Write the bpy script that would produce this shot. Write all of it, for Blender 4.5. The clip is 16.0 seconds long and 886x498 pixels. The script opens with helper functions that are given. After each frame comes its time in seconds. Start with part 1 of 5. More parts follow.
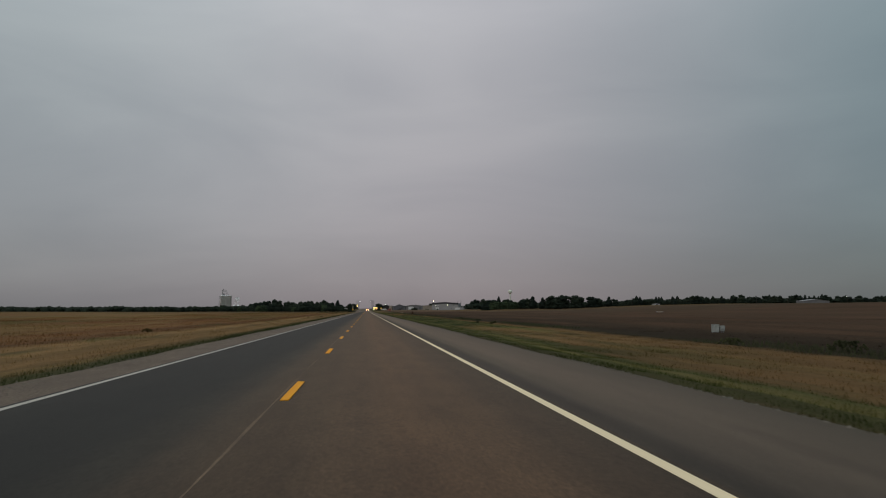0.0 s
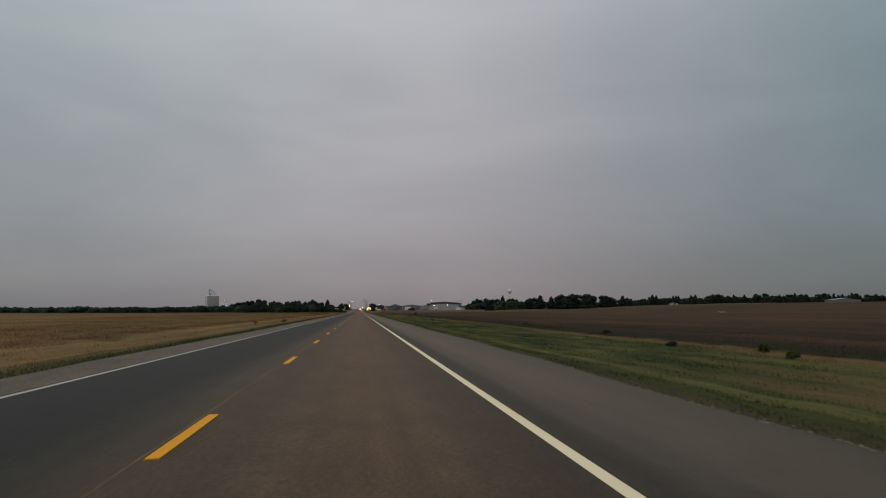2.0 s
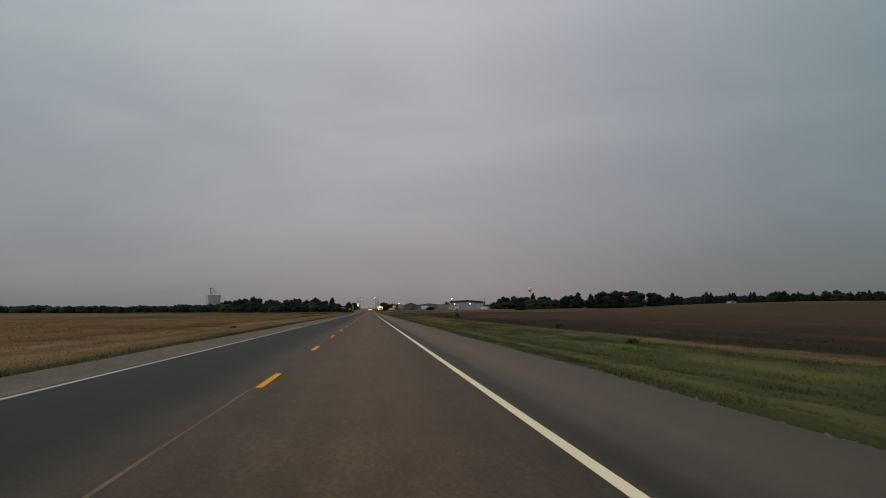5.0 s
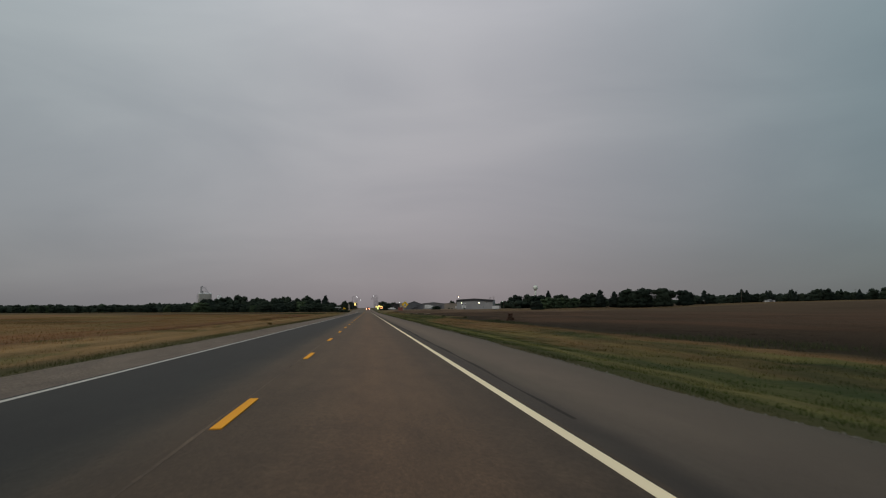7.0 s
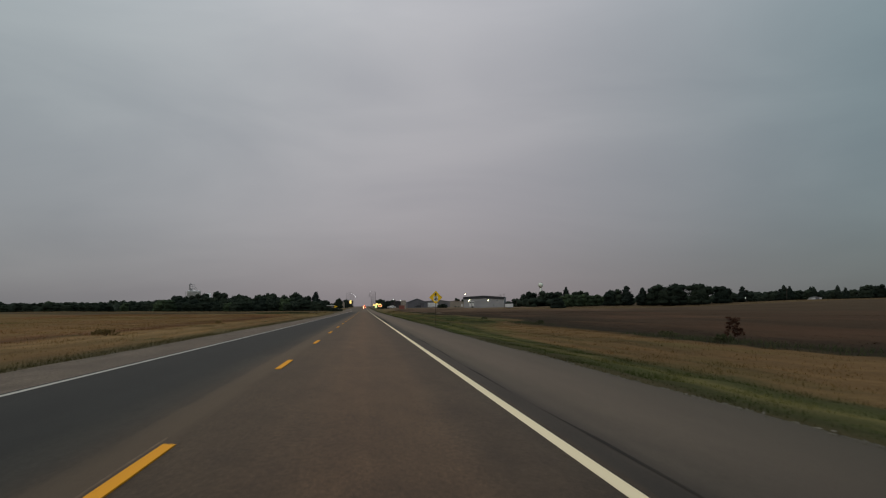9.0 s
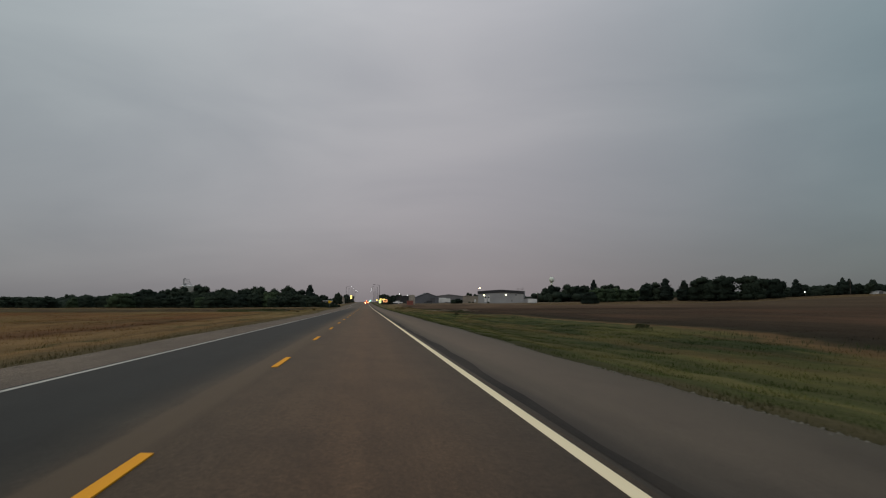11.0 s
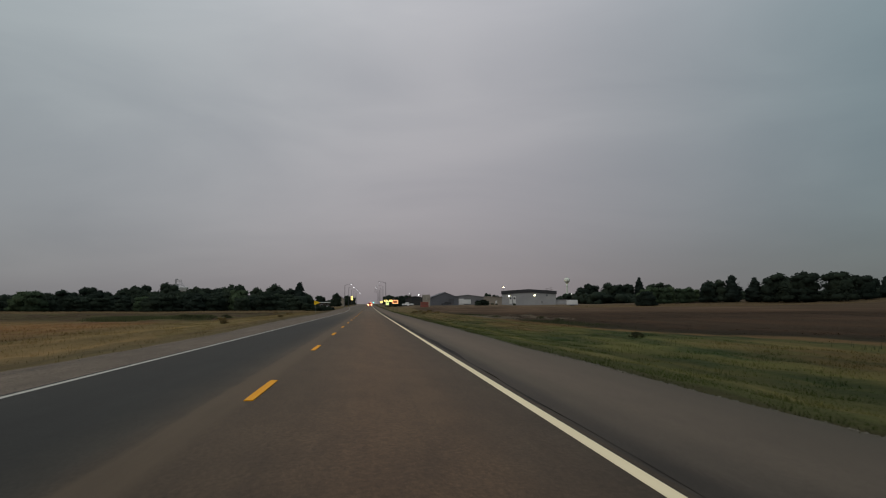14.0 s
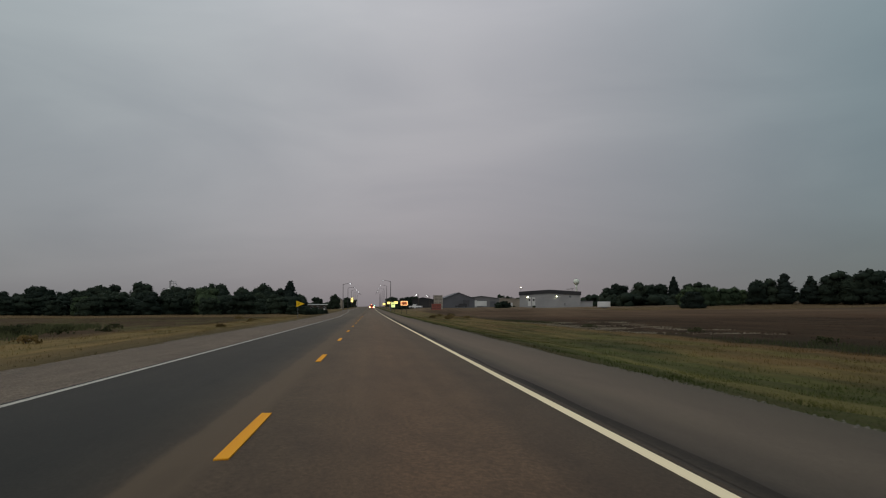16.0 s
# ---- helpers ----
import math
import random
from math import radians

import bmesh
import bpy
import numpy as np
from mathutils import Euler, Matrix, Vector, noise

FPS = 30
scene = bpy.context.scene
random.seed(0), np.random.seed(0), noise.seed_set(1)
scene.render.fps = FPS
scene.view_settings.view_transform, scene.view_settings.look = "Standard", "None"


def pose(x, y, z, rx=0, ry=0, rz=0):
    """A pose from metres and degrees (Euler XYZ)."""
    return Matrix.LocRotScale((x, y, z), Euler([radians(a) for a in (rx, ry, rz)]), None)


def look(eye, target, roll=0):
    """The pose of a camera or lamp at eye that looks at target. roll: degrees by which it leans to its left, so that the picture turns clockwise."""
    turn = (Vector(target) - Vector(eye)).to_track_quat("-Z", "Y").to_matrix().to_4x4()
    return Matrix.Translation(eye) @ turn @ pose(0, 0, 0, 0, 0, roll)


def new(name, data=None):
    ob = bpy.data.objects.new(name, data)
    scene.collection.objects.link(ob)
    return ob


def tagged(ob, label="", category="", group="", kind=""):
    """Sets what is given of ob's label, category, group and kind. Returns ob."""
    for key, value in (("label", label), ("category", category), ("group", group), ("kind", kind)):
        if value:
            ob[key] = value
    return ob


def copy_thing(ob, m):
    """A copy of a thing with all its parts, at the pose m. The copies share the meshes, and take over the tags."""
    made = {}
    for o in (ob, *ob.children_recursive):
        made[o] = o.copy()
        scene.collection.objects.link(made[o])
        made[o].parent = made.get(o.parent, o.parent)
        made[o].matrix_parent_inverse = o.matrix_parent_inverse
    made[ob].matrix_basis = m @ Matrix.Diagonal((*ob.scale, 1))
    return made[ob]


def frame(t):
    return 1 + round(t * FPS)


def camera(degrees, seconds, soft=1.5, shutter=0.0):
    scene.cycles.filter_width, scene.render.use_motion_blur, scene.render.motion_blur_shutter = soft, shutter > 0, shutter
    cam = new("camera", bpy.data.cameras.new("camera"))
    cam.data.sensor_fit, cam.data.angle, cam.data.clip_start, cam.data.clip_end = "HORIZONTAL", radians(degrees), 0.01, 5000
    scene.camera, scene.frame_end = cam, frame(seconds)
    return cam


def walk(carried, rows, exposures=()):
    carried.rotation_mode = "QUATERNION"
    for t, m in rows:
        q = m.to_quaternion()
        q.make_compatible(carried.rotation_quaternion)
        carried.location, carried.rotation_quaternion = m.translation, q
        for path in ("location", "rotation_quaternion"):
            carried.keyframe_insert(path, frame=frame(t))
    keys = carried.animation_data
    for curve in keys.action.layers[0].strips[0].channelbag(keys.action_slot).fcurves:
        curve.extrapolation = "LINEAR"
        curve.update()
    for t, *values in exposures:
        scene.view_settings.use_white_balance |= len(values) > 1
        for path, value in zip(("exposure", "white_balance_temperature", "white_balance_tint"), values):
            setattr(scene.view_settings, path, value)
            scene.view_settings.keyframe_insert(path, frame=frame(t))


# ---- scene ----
cam = camera(58.85, 16.0, soft=1.15, shutter=0.06)
EYE_H = 1.211
LEAN = 0.154
# seconds, x, y, pitch, yaw: the centre line of the road is x = 0, the drive goes along +y
PATH = [
    (0.0, 1.091, -0.03, 4.490, -5.534),
    (0.5, 1.204, 18.36, 4.480, -5.875),
    (1.0, 1.351, 37.04, 4.481, -6.052),
    (1.5, 1.469, 55.48, 4.463, -6.143),
    (2.0, 1.680, 73.95, 4.517, -6.017),
    (2.5, 1.758, 92.38, 4.497, -5.905),
    (3.0, 1.821, 110.90, 4.513, -5.721),
    (3.5, 1.842, 129.50, 4.463, -5.553),
    (4.0, 1.832, 147.56, 4.456, -5.494),
    (4.5, 1.793, 166.00, 4.464, -5.411),
    (5.0, 1.726, 184.45, 4.487, -5.302),
    (5.5, 1.651, 202.93, 4.510, -5.213),
    (6.0, 1.584, 221.44, 4.520, -5.188),
    (6.5, 1.546, 239.97, 4.503, -5.271),
    (7.0, 1.535, 258.66, 4.458, -5.463),
    (7.5, 1.581, 277.06, 4.540, -5.523),
    (8.0, 1.642, 295.57, 4.500, -5.601),
    (8.5, 1.697, 313.96, 4.427, -5.661),
    (9.0, 1.719, 332.28, 4.349, -5.698),
    (9.5, 1.741, 351.00, 4.246, -5.588),
    (10.0, 1.757, 368.95, 4.157, -5.531),
    (10.5, 1.764, 386.21, 4.084, -5.528),
    (11.0, 1.760, 402.78, 4.038, -5.552),
    (11.5, 1.743, 418.66, 4.031, -5.578),
    (12.0, 1.708, 433.84, 4.072, -5.581),
    (12.5, 1.656, 448.58, 4.163, -5.559),
    (13.0, 1.621, 462.70, 4.158, -5.556),
    (13.5, 1.586, 476.43, 4.197, -5.471),
    (14.0, 1.528, 489.47, 4.201, -5.355),
    (14.5, 1.445, 502.32, 4.278, -5.243),
    (15.0, 1.327, 514.90, 4.390, -5.198),
    (15.5, 1.251, 527.44, 4.443, -5.183),
    (16.0, 1.167, 539.92, 4.391, -5.275),
]

walk(cam, [(t, pose(x, y, EYE_H, 90 + p, 0, w) @ pose(0, 0, 0, 0, 0, LEAN - 0.11 * min(t / 2.5, 1.0))) for t, x, y, p, w in PATH],
     exposures=((0.0, 0.0), (16.0, 0.0)))

# ---------------------------------------------------------------- sky and light
world = bpy.data.worlds.new("overcast_dusk")
scene.world = world
world.use_nodes = True
wt = world.node_tree
wt.nodes.clear()


def wnode(kind, **kw):
    n = wt.nodes.new(kind)
    for k, v in kw.items():
        n.inputs[k].default_value = v
    return n


def ramp_of(tree, stops, interp="LINEAR"):
    n = tree.nodes.new("ShaderNodeValToRGB")
    n.color_ramp.interpolation = interp
    el = n.color_ramp.elements
    while len(el) < len(stops):
        el.new(0.5)
    for e, (p, c) in zip(el, stops):
        e.position = p
        e.color = (*c, 1) if len(c) == 3 else c
    return n


SKY_GAIN = 1.0
w_out = wnode("ShaderNodeOutputWorld")
w_bg = wnode("ShaderNodeBackground", Strength=SKY_GAIN)
w_co = wt.nodes.new("ShaderNodeTexCoord")
w_sep = wt.nodes.new("ShaderNodeSeparateXYZ")
wt.links.new(w_co.outputs["Generated"], w_sep.inputs[0])
# brightness by height: an overcast sky is about three times as bright overhead as at the horizon
w_el = wt.nodes.new("ShaderNodeMapRange")
w_el.inputs["From Min"].default_value = -0.1
w_el.inputs["From Max"].default_value = 1.0
wt.links.new(w_sep.outputs["Z"], w_el.inputs["Value"])
w_hr = ramp_of(wt, [(0.0, (0.10, 0.095, 0.09)), (0.088, (0.222, 0.204, 0.221)), (0.125, (0.265, 0.244, 0.265)),
                    (0.20, (0.338, 0.322, 0.345)), (0.30, (0.392, 0.392, 0.41)), (0.42, (0.44, 0.448, 0.466)),
                    (1.0, (0.74, 0.76, 0.79))], "B_SPLINE")
wt.links.new(w_el.outputs[0], w_hr.inputs[0])
# darker, bluer to the east, slightly west: cloud plus lens vignette put in
w_az = wt.nodes.new("ShaderNodeMapRange")
w_az.inputs["From Min"].default_value = -1.0
w_az.inputs["From Max"].default_value = 1.0
wt.links.new(w_sep.outputs["X"], w_az.inputs["Value"])
w_ar = ramp_of(wt, [(0.0, (0.62, 0.66, 0.67)), (0.29, (0.76, 0.86, 0.86)), (0.42, (0.95, 0.98, 0.98)), (0.53, (1.012, 0.985, 0.992)),
                    (0.64, (0.825, 0.815, 0.836)), (0.78, (0.375, 0.52, 0.54)), (1.0, (0.35, 0.46, 0.49))], "B_SPLINE")
wt.links.new(w_az.outputs[0], w_ar.inputs[0])
# soft banks of cloud
w_map = wt.nodes.new("ShaderNodeMapping")
w_map.inputs["Scale"].default_value = (1.6, 1.6, 6.0)
w_map.inputs["Rotation"].default_value = (0.0, radians(8), radians(20))
wt.links.new(w_co.outputs["Generated"], w_map.inputs[0])
w_no = wnode("ShaderNodeTexNoise", Scale=1.35, Detail=5.0, Roughness=0.5, Distortion=0.5)
wt.links.new(w_map.outputs[0], w_no.inputs["Vector"])
w_nr = ramp_of(wt, [(0.30, (0.87, 0.875, 0.895)), (0.70, (1.09, 1.08, 1.07))])
wt.links.new(w_no.outputs["Fac"], w_nr.inputs[0])


def wmul(a, b):
    n = wt.nodes.new("ShaderNodeMix")
    n.data_type, n.blend_type = "RGBA", "MULTIPLY"
    n.inputs["Factor"].default_value = 1.0
    wt.links.new(a, n.inputs["A"])
    wt.links.new(b, n.inputs["B"])
    return n.outputs["Result"]


w_cloud = wmul(wmul(w_hr.outputs[0], w_ar.outputs[0]), w_nr.outputs[0])
w_sky = wt.nodes.new("ShaderNodeTexSky")
w_sky.sky_type = "NISHITA"
w_sky.sun_disc = False
w_sky.sun_elevation = radians(8)
w_sky.sun_rotation = radians(250)
w_mix = wt.nodes.new("ShaderNodeMix")
w_mix.data_type, w_mix.blend_type = "RGBA", "ADD"
w_mix.inputs["Factor"].default_value = 0.01
wt.links.new(w_cloud, w_mix.inputs["A"])
wt.links.new(w_sky.outputs[0], w_mix.inputs["B"])
wt.links.new(w_mix.outputs["Result"], w_bg.inputs["Color"])
wt.links.new(w_bg.outputs[0], w_out.inputs[0])

sun_data = bpy.data.lights.new("veiled_sun", "SUN")
sun_data.energy = 0.5
sun_data.angle = radians(60)
sun_data.color = (1.0, 0.95, 0.9)
sun = new("veiled_sun", sun_data)
sun.matrix_world = look((-60, -20, 80), (0, 40, 0))


# ---------------------------------------------------------------- materials
def shader(name):
    m = bpy.data.materials.new(name)
    m.use_nodes = True
    t = m.node_tree
    return m, t, t.nodes["Principled BSDF"]


def noise_node(t, vec, scale, detail=4.0, rough=0.55, dist=0.0):
    n = t.nodes.new("ShaderNodeTexNoise")
    n.inputs["Scale"].default_value = scale
    n.inputs["Detail"].default_value = detail
    n.inputs["Roughness"].default_value = rough
    n.inputs["Distortion"].default_value = dist
    t.links.new(vec, n.inputs["Vector"])
    return n.outputs["Fac"]


def coords(t, scale=(1, 1, 1)):
    c = t.nodes.new("ShaderNodeTexCoord")
    m = t.nodes.new("ShaderNodeMapping")
    m.inputs["Scale"].default_value = scale
    t.links.new(c.outputs["Object"], m.inputs[0])
    return m.outputs[0]


def mixed(t, a, b, fac, blend="MIX"):
    n = t.nodes.new("ShaderNodeMix")
    n.data_type, n.blend_type = "RGBA", blend
    for key, v in (("Factor", fac), ("A", a), ("B", b)):
        if isinstance(v, (int, float)):
            n.inputs[key].default_value = v
        elif isinstance(v, tuple):
            n.inputs[key].default_value = (*v, 1)
        else:
            t.links.new(v, n.inputs[key])
    return n.outputs["Result"]


def bumped(t, p, height, strength, distance=0.02):
    b = t.nodes.new("ShaderNodeBump")
    b.inputs["Strength"].default_value = strength
    b.inputs["Distance"].default_value = distance
    t.links.new(height, b.inputs["Height"])
    t.links.new(b.outputs[0], p.inputs["Normal"])


def steps(t, val, lo, hi):
    n = t.nodes.new("ShaderNodeMapRange")
    n.inputs["From Min"].default_value = lo
    n.inputs["From Max"].default_value = hi
    t.links.new(val, n.inputs["Value"])
    return n.outputs[0]


def surface(name, c1, c2, rough=0.7, big=0.5, fine=14.0, metal=0.0, bump=0.15, stretch=(1, 1, 1), vary=0.0, spec=0.3):
    """Two colours mixed at two scales, with fine relief."""
    m, t, p = shader(name)
    v = coords(t, stretch)
    a = noise_node(t, v, big, 5)
    b = noise_node(t, v, fine, 4)
    col = mixed(t, c1, c2, steps(t, a, 0.35, 0.65))
    col = mixed(t, col, mixed(t, (0.75, 0.75, 0.75), (1.2, 1.2, 1.2), b), 0.6, "MULTIPLY")
    if vary:
        o = t.nodes.new("ShaderNodeObjectInfo")
        col = mixed(t, col, mixed(t, (1 - vary,) * 3, (1 + vary,) * 3, o.outputs["Random"]), 1.0, "MULTIPLY")
    t.links.new(col, p.inputs["Base Color"])
    p.inputs["Roughness"].default_value = rough
    p.inputs["Metallic"].default_value = metal
    p.inputs["Specular IOR Level"].default_value = spec
    if bump:
        bumped(t, p, b, bump)
    return m


def glow(name, color, strength, base=(0.8, 0.8, 0.8)):
    m, t, p = shader(name)
    p.inputs["Base Color"].default_value = (*base, 1)
    p.inputs["Emission Color"].default_value = (*color, 1)
    p.inputs["Emission Strength"].default_value = strength
    return m


def asphalt(name, c1, c2, tracks, wear=0.25, across=None, blotch=0.0, jitter=0.8, band=None, spec=0.24, rough=0.74, graze_sheen=(0.10, (1.0, 0.62, 0.36)), speckle=0.25):
    """Asphalt with aggregate, long streaks along the lane, patches of oil and wheel tracks."""
    m, t, p = shader(name)
    v = coords(t)
    streak = noise_node(t, coords(t, (2.2, 0.02, 1)), 1.0, 6, 0.6)
    patch = noise_node(t, coords(t, (0.5, 0.12, 1)), 1.0, 5, 0.6)
    grit = noise_node(t, v, 60.0, 3, 0.7)
    stones = noise_node(t, v, 22.0, 2, 0.6)
    spots = noise_node(t, coords(t, (1, 0.35, 1)), 1.6, 6, 0.65)
    sep = t.nodes.new("ShaderNodeSeparateXYZ")
    t.links.new(v, sep.inputs[0])
    col = mixed(t, c1, c2, steps(t, patch, 0.35, 0.68))
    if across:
        # the tint changes gradually across the road; headlight glow is in the ramp
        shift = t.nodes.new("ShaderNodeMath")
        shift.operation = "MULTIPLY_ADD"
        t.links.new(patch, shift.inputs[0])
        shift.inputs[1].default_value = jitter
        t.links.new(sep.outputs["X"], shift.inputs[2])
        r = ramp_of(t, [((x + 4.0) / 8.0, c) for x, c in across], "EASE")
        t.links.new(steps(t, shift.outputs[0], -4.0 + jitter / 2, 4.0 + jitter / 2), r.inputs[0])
        # paler in the widened stretch before town: low-angle shine put into the colour
        town_pale = mixed(t, r.outputs[0], (0.098, 0.076, 0.054), steps(t, sep.outputs["Y"], 545.0, 690.0))
        col = mixed(t, town_pale, mixed(t, (0.86, 0.86, 0.86), (1.1, 1.1, 1.1), steps(t, patch, 0.35, 0.68)), 1.0, "MULTIPLY")
    col = mixed(t, col, mixed(t, (1 - wear,) * 3, (1 + wear,) * 3, steps(t, streak, 0.3, 0.7)), 1.0, "MULTIPLY")
    col = mixed(t, col, mixed(t, (0.55, 0.55, 0.55), (1.43, 1.42, 1.40), steps(t, grit, 0.28, 0.72)), 1.0, "MULTIPLY")
    col = mixed(t, col, mixed(t, (1 - speckle,) * 3, (1 + speckle,) * 3, steps(t, stones, 0.32, 0.68)), 1.0, "MULTIPLY")
    col = mixed(t, col, mixed(t, (0.70, 0.70, 0.71), (1.12, 1.12, 1.10), steps(t, spots, 0.30, 0.58)), 1.0, "MULTIPLY")
    if band:
        # a sealed strip along one joint, and the shoulder's darker outer edge; soft, uneven
        x0, x1, tint, y0, y1 = band
        edge = t.nodes.new("ShaderNodeMath")
        edge.operation = "MULTIPLY_ADD"
        t.links.new(spots, edge.inputs[0])
        edge.inputs[1].default_value = 0.22
        t.links.new(sep.outputs["X"], edge.inputs[2])
        both = t.nodes.new("ShaderNodeMath")
        both.operation = "MULTIPLY"
        if x1 < 0:
            strip = ramp_of(t, [(0.0, (0, 0, 0)), ((x1 - x0) / 0.6, (1, 1, 1)), ((-0.1 - x0) / 0.6, (1, 1, 1)), ((0.02 - x0) / 0.6, (0.15, 0.15, 0.15)), (1.0, (0, 0, 0))])
            t.links.new(steps(t, edge.outputs[0], x0 + 0.11, x0 + 0.71), strip.inputs[0])
            t.links.new(strip.outputs[0], both.inputs[0])
        else:
            t.links.new(steps(t, edge.outputs[0], x0 + 0.11, x1 + 0.11), both.inputs[0])
        t.links.new(steps(t, sep.outputs["Y"], y0, y1), both.inputs[1])
        col = mixed(t, col, mixed(t, tint, mixed(t, (0.78, 0.78, 0.78), (1.22, 1.22, 1.22), streak), 1.0, "MULTIPLY"), both.outputs[0])
    if blotch:
        oil = noise_node(t, coords(t, (1.1, 0.16, 1)), 1.0, 5, 0.6, 0.6)
        col = mixed(t, col, mixed(t, (1.0, 1.0, 1.0), (1 - blotch,) * 3, steps(t, oil, 0.56, 0.68)), 1.0, "MULTIPLY")
    for x, width, gain in tracks:
        d = t.nodes.new("ShaderNodeMath")
        d.operation = "SUBTRACT"
        t.links.new(sep.outputs["X"], d.inputs[0])
        d.inputs[1].default_value = x
        a = t.nodes.new("ShaderNodeMath")
        a.operation = "ABSOLUTE"
        t.links.new(d.outputs[0], a.inputs[0])
        col = mixed(
            t, col, mixed(t, (gain,) * 3, (1.0, 1.0, 1.0), steps(t, a.outputs[0], 0.0, width)), 1.0, "MULTIPLY")
    t.links.new(col, p.inputs["Base Color"])
    p.inputs["Roughness"].default_value = rough
    p.inputs["Specular IOR Level"].default_value = spec
    # added warm sheen, strongest at low angles, stands in for headlight glow
    if isinstance(graze_sheen[0], tuple):
        sheen_map = ramp_of(t, [((x + 8.0) / 16.0, (k, k, k)) for x, k in graze_sheen[0]], "EASE")
        drift = t.nodes.new("ShaderNodeMath")
        drift.operation = "MULTIPLY_ADD"
        t.links.new(patch, drift.inputs[0])
        drift.inputs[1].default_value = 0.5
        t.links.new(sep.outputs["X"], drift.inputs[2])
        t.links.new(steps(t, drift.outputs[0], -7.75, 8.25), sheen_map.inputs[0])
        t.links.new(sheen_map.outputs[0], p.inputs["Sheen Weight"])
    else:
        p.inputs["Sheen Weight"].default_value = graze_sheen[0]
    p.inputs["Sheen Roughness"].default_value = 0.3
    p.inputs["Sheen Tint"].default_value = (*graze_sheen[1], 1)
    if len(graze_sheen) > 2:
        t.links.new(mixed(t, graze_sheen[2], graze_sheen[1], steps(t, sep.outputs["X"], -1.6, 0.0)), p.inputs["Sheen Tint"])
    bumped(t, p, grit, 0.22, 0.005)
    return m


def worn_paint(name, color, under, amount):
    m, t, p = shader(name)
    v = coords(t)
    a = noise_node(t, v, 9.0, 6, 0.7)
    b = noise_node(t, coords(t, (1, 0.15, 1)), 1.3, 4)
    col = mixed(t, under, color, steps(t, a, amount - 0.08, amount + 0.06))
    col = mixed(t, col, mixed(t, (0.84, 0.84, 0.83), (1.08, 1.08, 1.08), b), 1.0, "MULTIPLY")
    t.links.new(col, p.inputs["Base Color"])
    p.inputs["Roughness"].default_value = 0.75
    p.inputs["Specular IOR Level"].default_value = 0.12
    return m


# across both lanes: dark west, brown east with headlight glow painted in
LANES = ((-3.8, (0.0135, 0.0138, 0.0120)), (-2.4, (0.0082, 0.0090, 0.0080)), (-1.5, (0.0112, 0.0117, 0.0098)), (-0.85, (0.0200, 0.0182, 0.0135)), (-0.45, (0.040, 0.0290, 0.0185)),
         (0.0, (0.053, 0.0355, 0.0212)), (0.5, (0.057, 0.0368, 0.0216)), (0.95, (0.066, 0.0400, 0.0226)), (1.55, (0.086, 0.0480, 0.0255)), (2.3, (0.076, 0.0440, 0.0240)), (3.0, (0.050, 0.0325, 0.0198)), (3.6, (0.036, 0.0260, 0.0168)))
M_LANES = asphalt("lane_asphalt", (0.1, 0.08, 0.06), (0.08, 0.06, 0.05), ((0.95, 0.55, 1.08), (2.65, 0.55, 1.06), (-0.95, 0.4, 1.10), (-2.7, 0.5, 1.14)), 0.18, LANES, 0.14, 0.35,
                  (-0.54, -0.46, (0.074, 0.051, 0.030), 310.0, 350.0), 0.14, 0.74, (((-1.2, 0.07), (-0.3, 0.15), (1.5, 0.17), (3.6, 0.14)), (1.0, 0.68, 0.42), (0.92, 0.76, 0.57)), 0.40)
M_SHOULDER = asphalt("shoulder_asphalt", (0.044, 0.035, 0.0250), (0.027, 0.022, 0.0162), ((3.9, 0.42, 0.50), (4.5, 0.5, 0.84), (6.1, 0.5, 0.92)), 0.16, None, 0.42, 0.8, (5.3, 7.0, (0.018, 0.019, 0.0125), -120.0, -100.0), 0.14, 0.74,
                     (((3.7, 0.13), (4.0, 0.13), (4.35, 0.26), (4.9, 0.33), (5.6, 0.31), (6.4, 0.27), (7.0, 0.22)), (1.0, 0.75, 0.54)), 0.35)
M_SHOULDER_L = asphalt("grey_shoulder_asphalt", (0.116, 0.092, 0.068), (0.082, 0.066, 0.050), (), 0.12, None, 0.2, spec=0.14, speckle=0.8)
M_TAR = asphalt("tar_strip", (0.018, 0.015, 0.012), (0.044, 0.034, 0.025), (), 0.5, None, 0.4, 0.8, None, 0.1, 0.8, (0.02, (1.0, 0.7, 0.5)))
M_GRAVEL = surface("crushed_stone", (0.21, 0.185, 0.145), (0.09, 0.08, 0.065), 0.9, 6.0, 30, bump=0)
M_SEAM = surface("pale_joint_filler", (0.120, 0.082, 0.050), (0.050, 0.034, 0.021), 0.8, 0.6, 20)
M_FILLER = asphalt("joint_filler", (0.170, 0.118, 0.072), (0.062, 0.043, 0.028), (), 0.5, None, 0.3, spec=0.14, graze_sheen=(0.16, (1.0, 0.70, 0.46)), speckle=0.5)
M_YELLOW = worn_paint("yellow_road_paint", (0.88, 0.375, 0.020), (0.34, 0.17, 0.025), 0.30)
# east edge line: headlight brightness put into a warmer, paler white
M_WHITE = worn_paint("headlit_white_road_paint", (0.95, 0.80, 0.52), (0.40, 0.34, 0.25), 0.22)
M_WHITE_L = worn_paint("grey_white_road_paint", (0.50, 0.465, 0.40), (0.16, 0.15, 0.13), 0.38)
M_BARK = surface("bark", (0.07, 0.05, 0.035), (0.04, 0.03, 0.024), 0.9, 2.0, 18, stretch=(1, 1, 0.3))
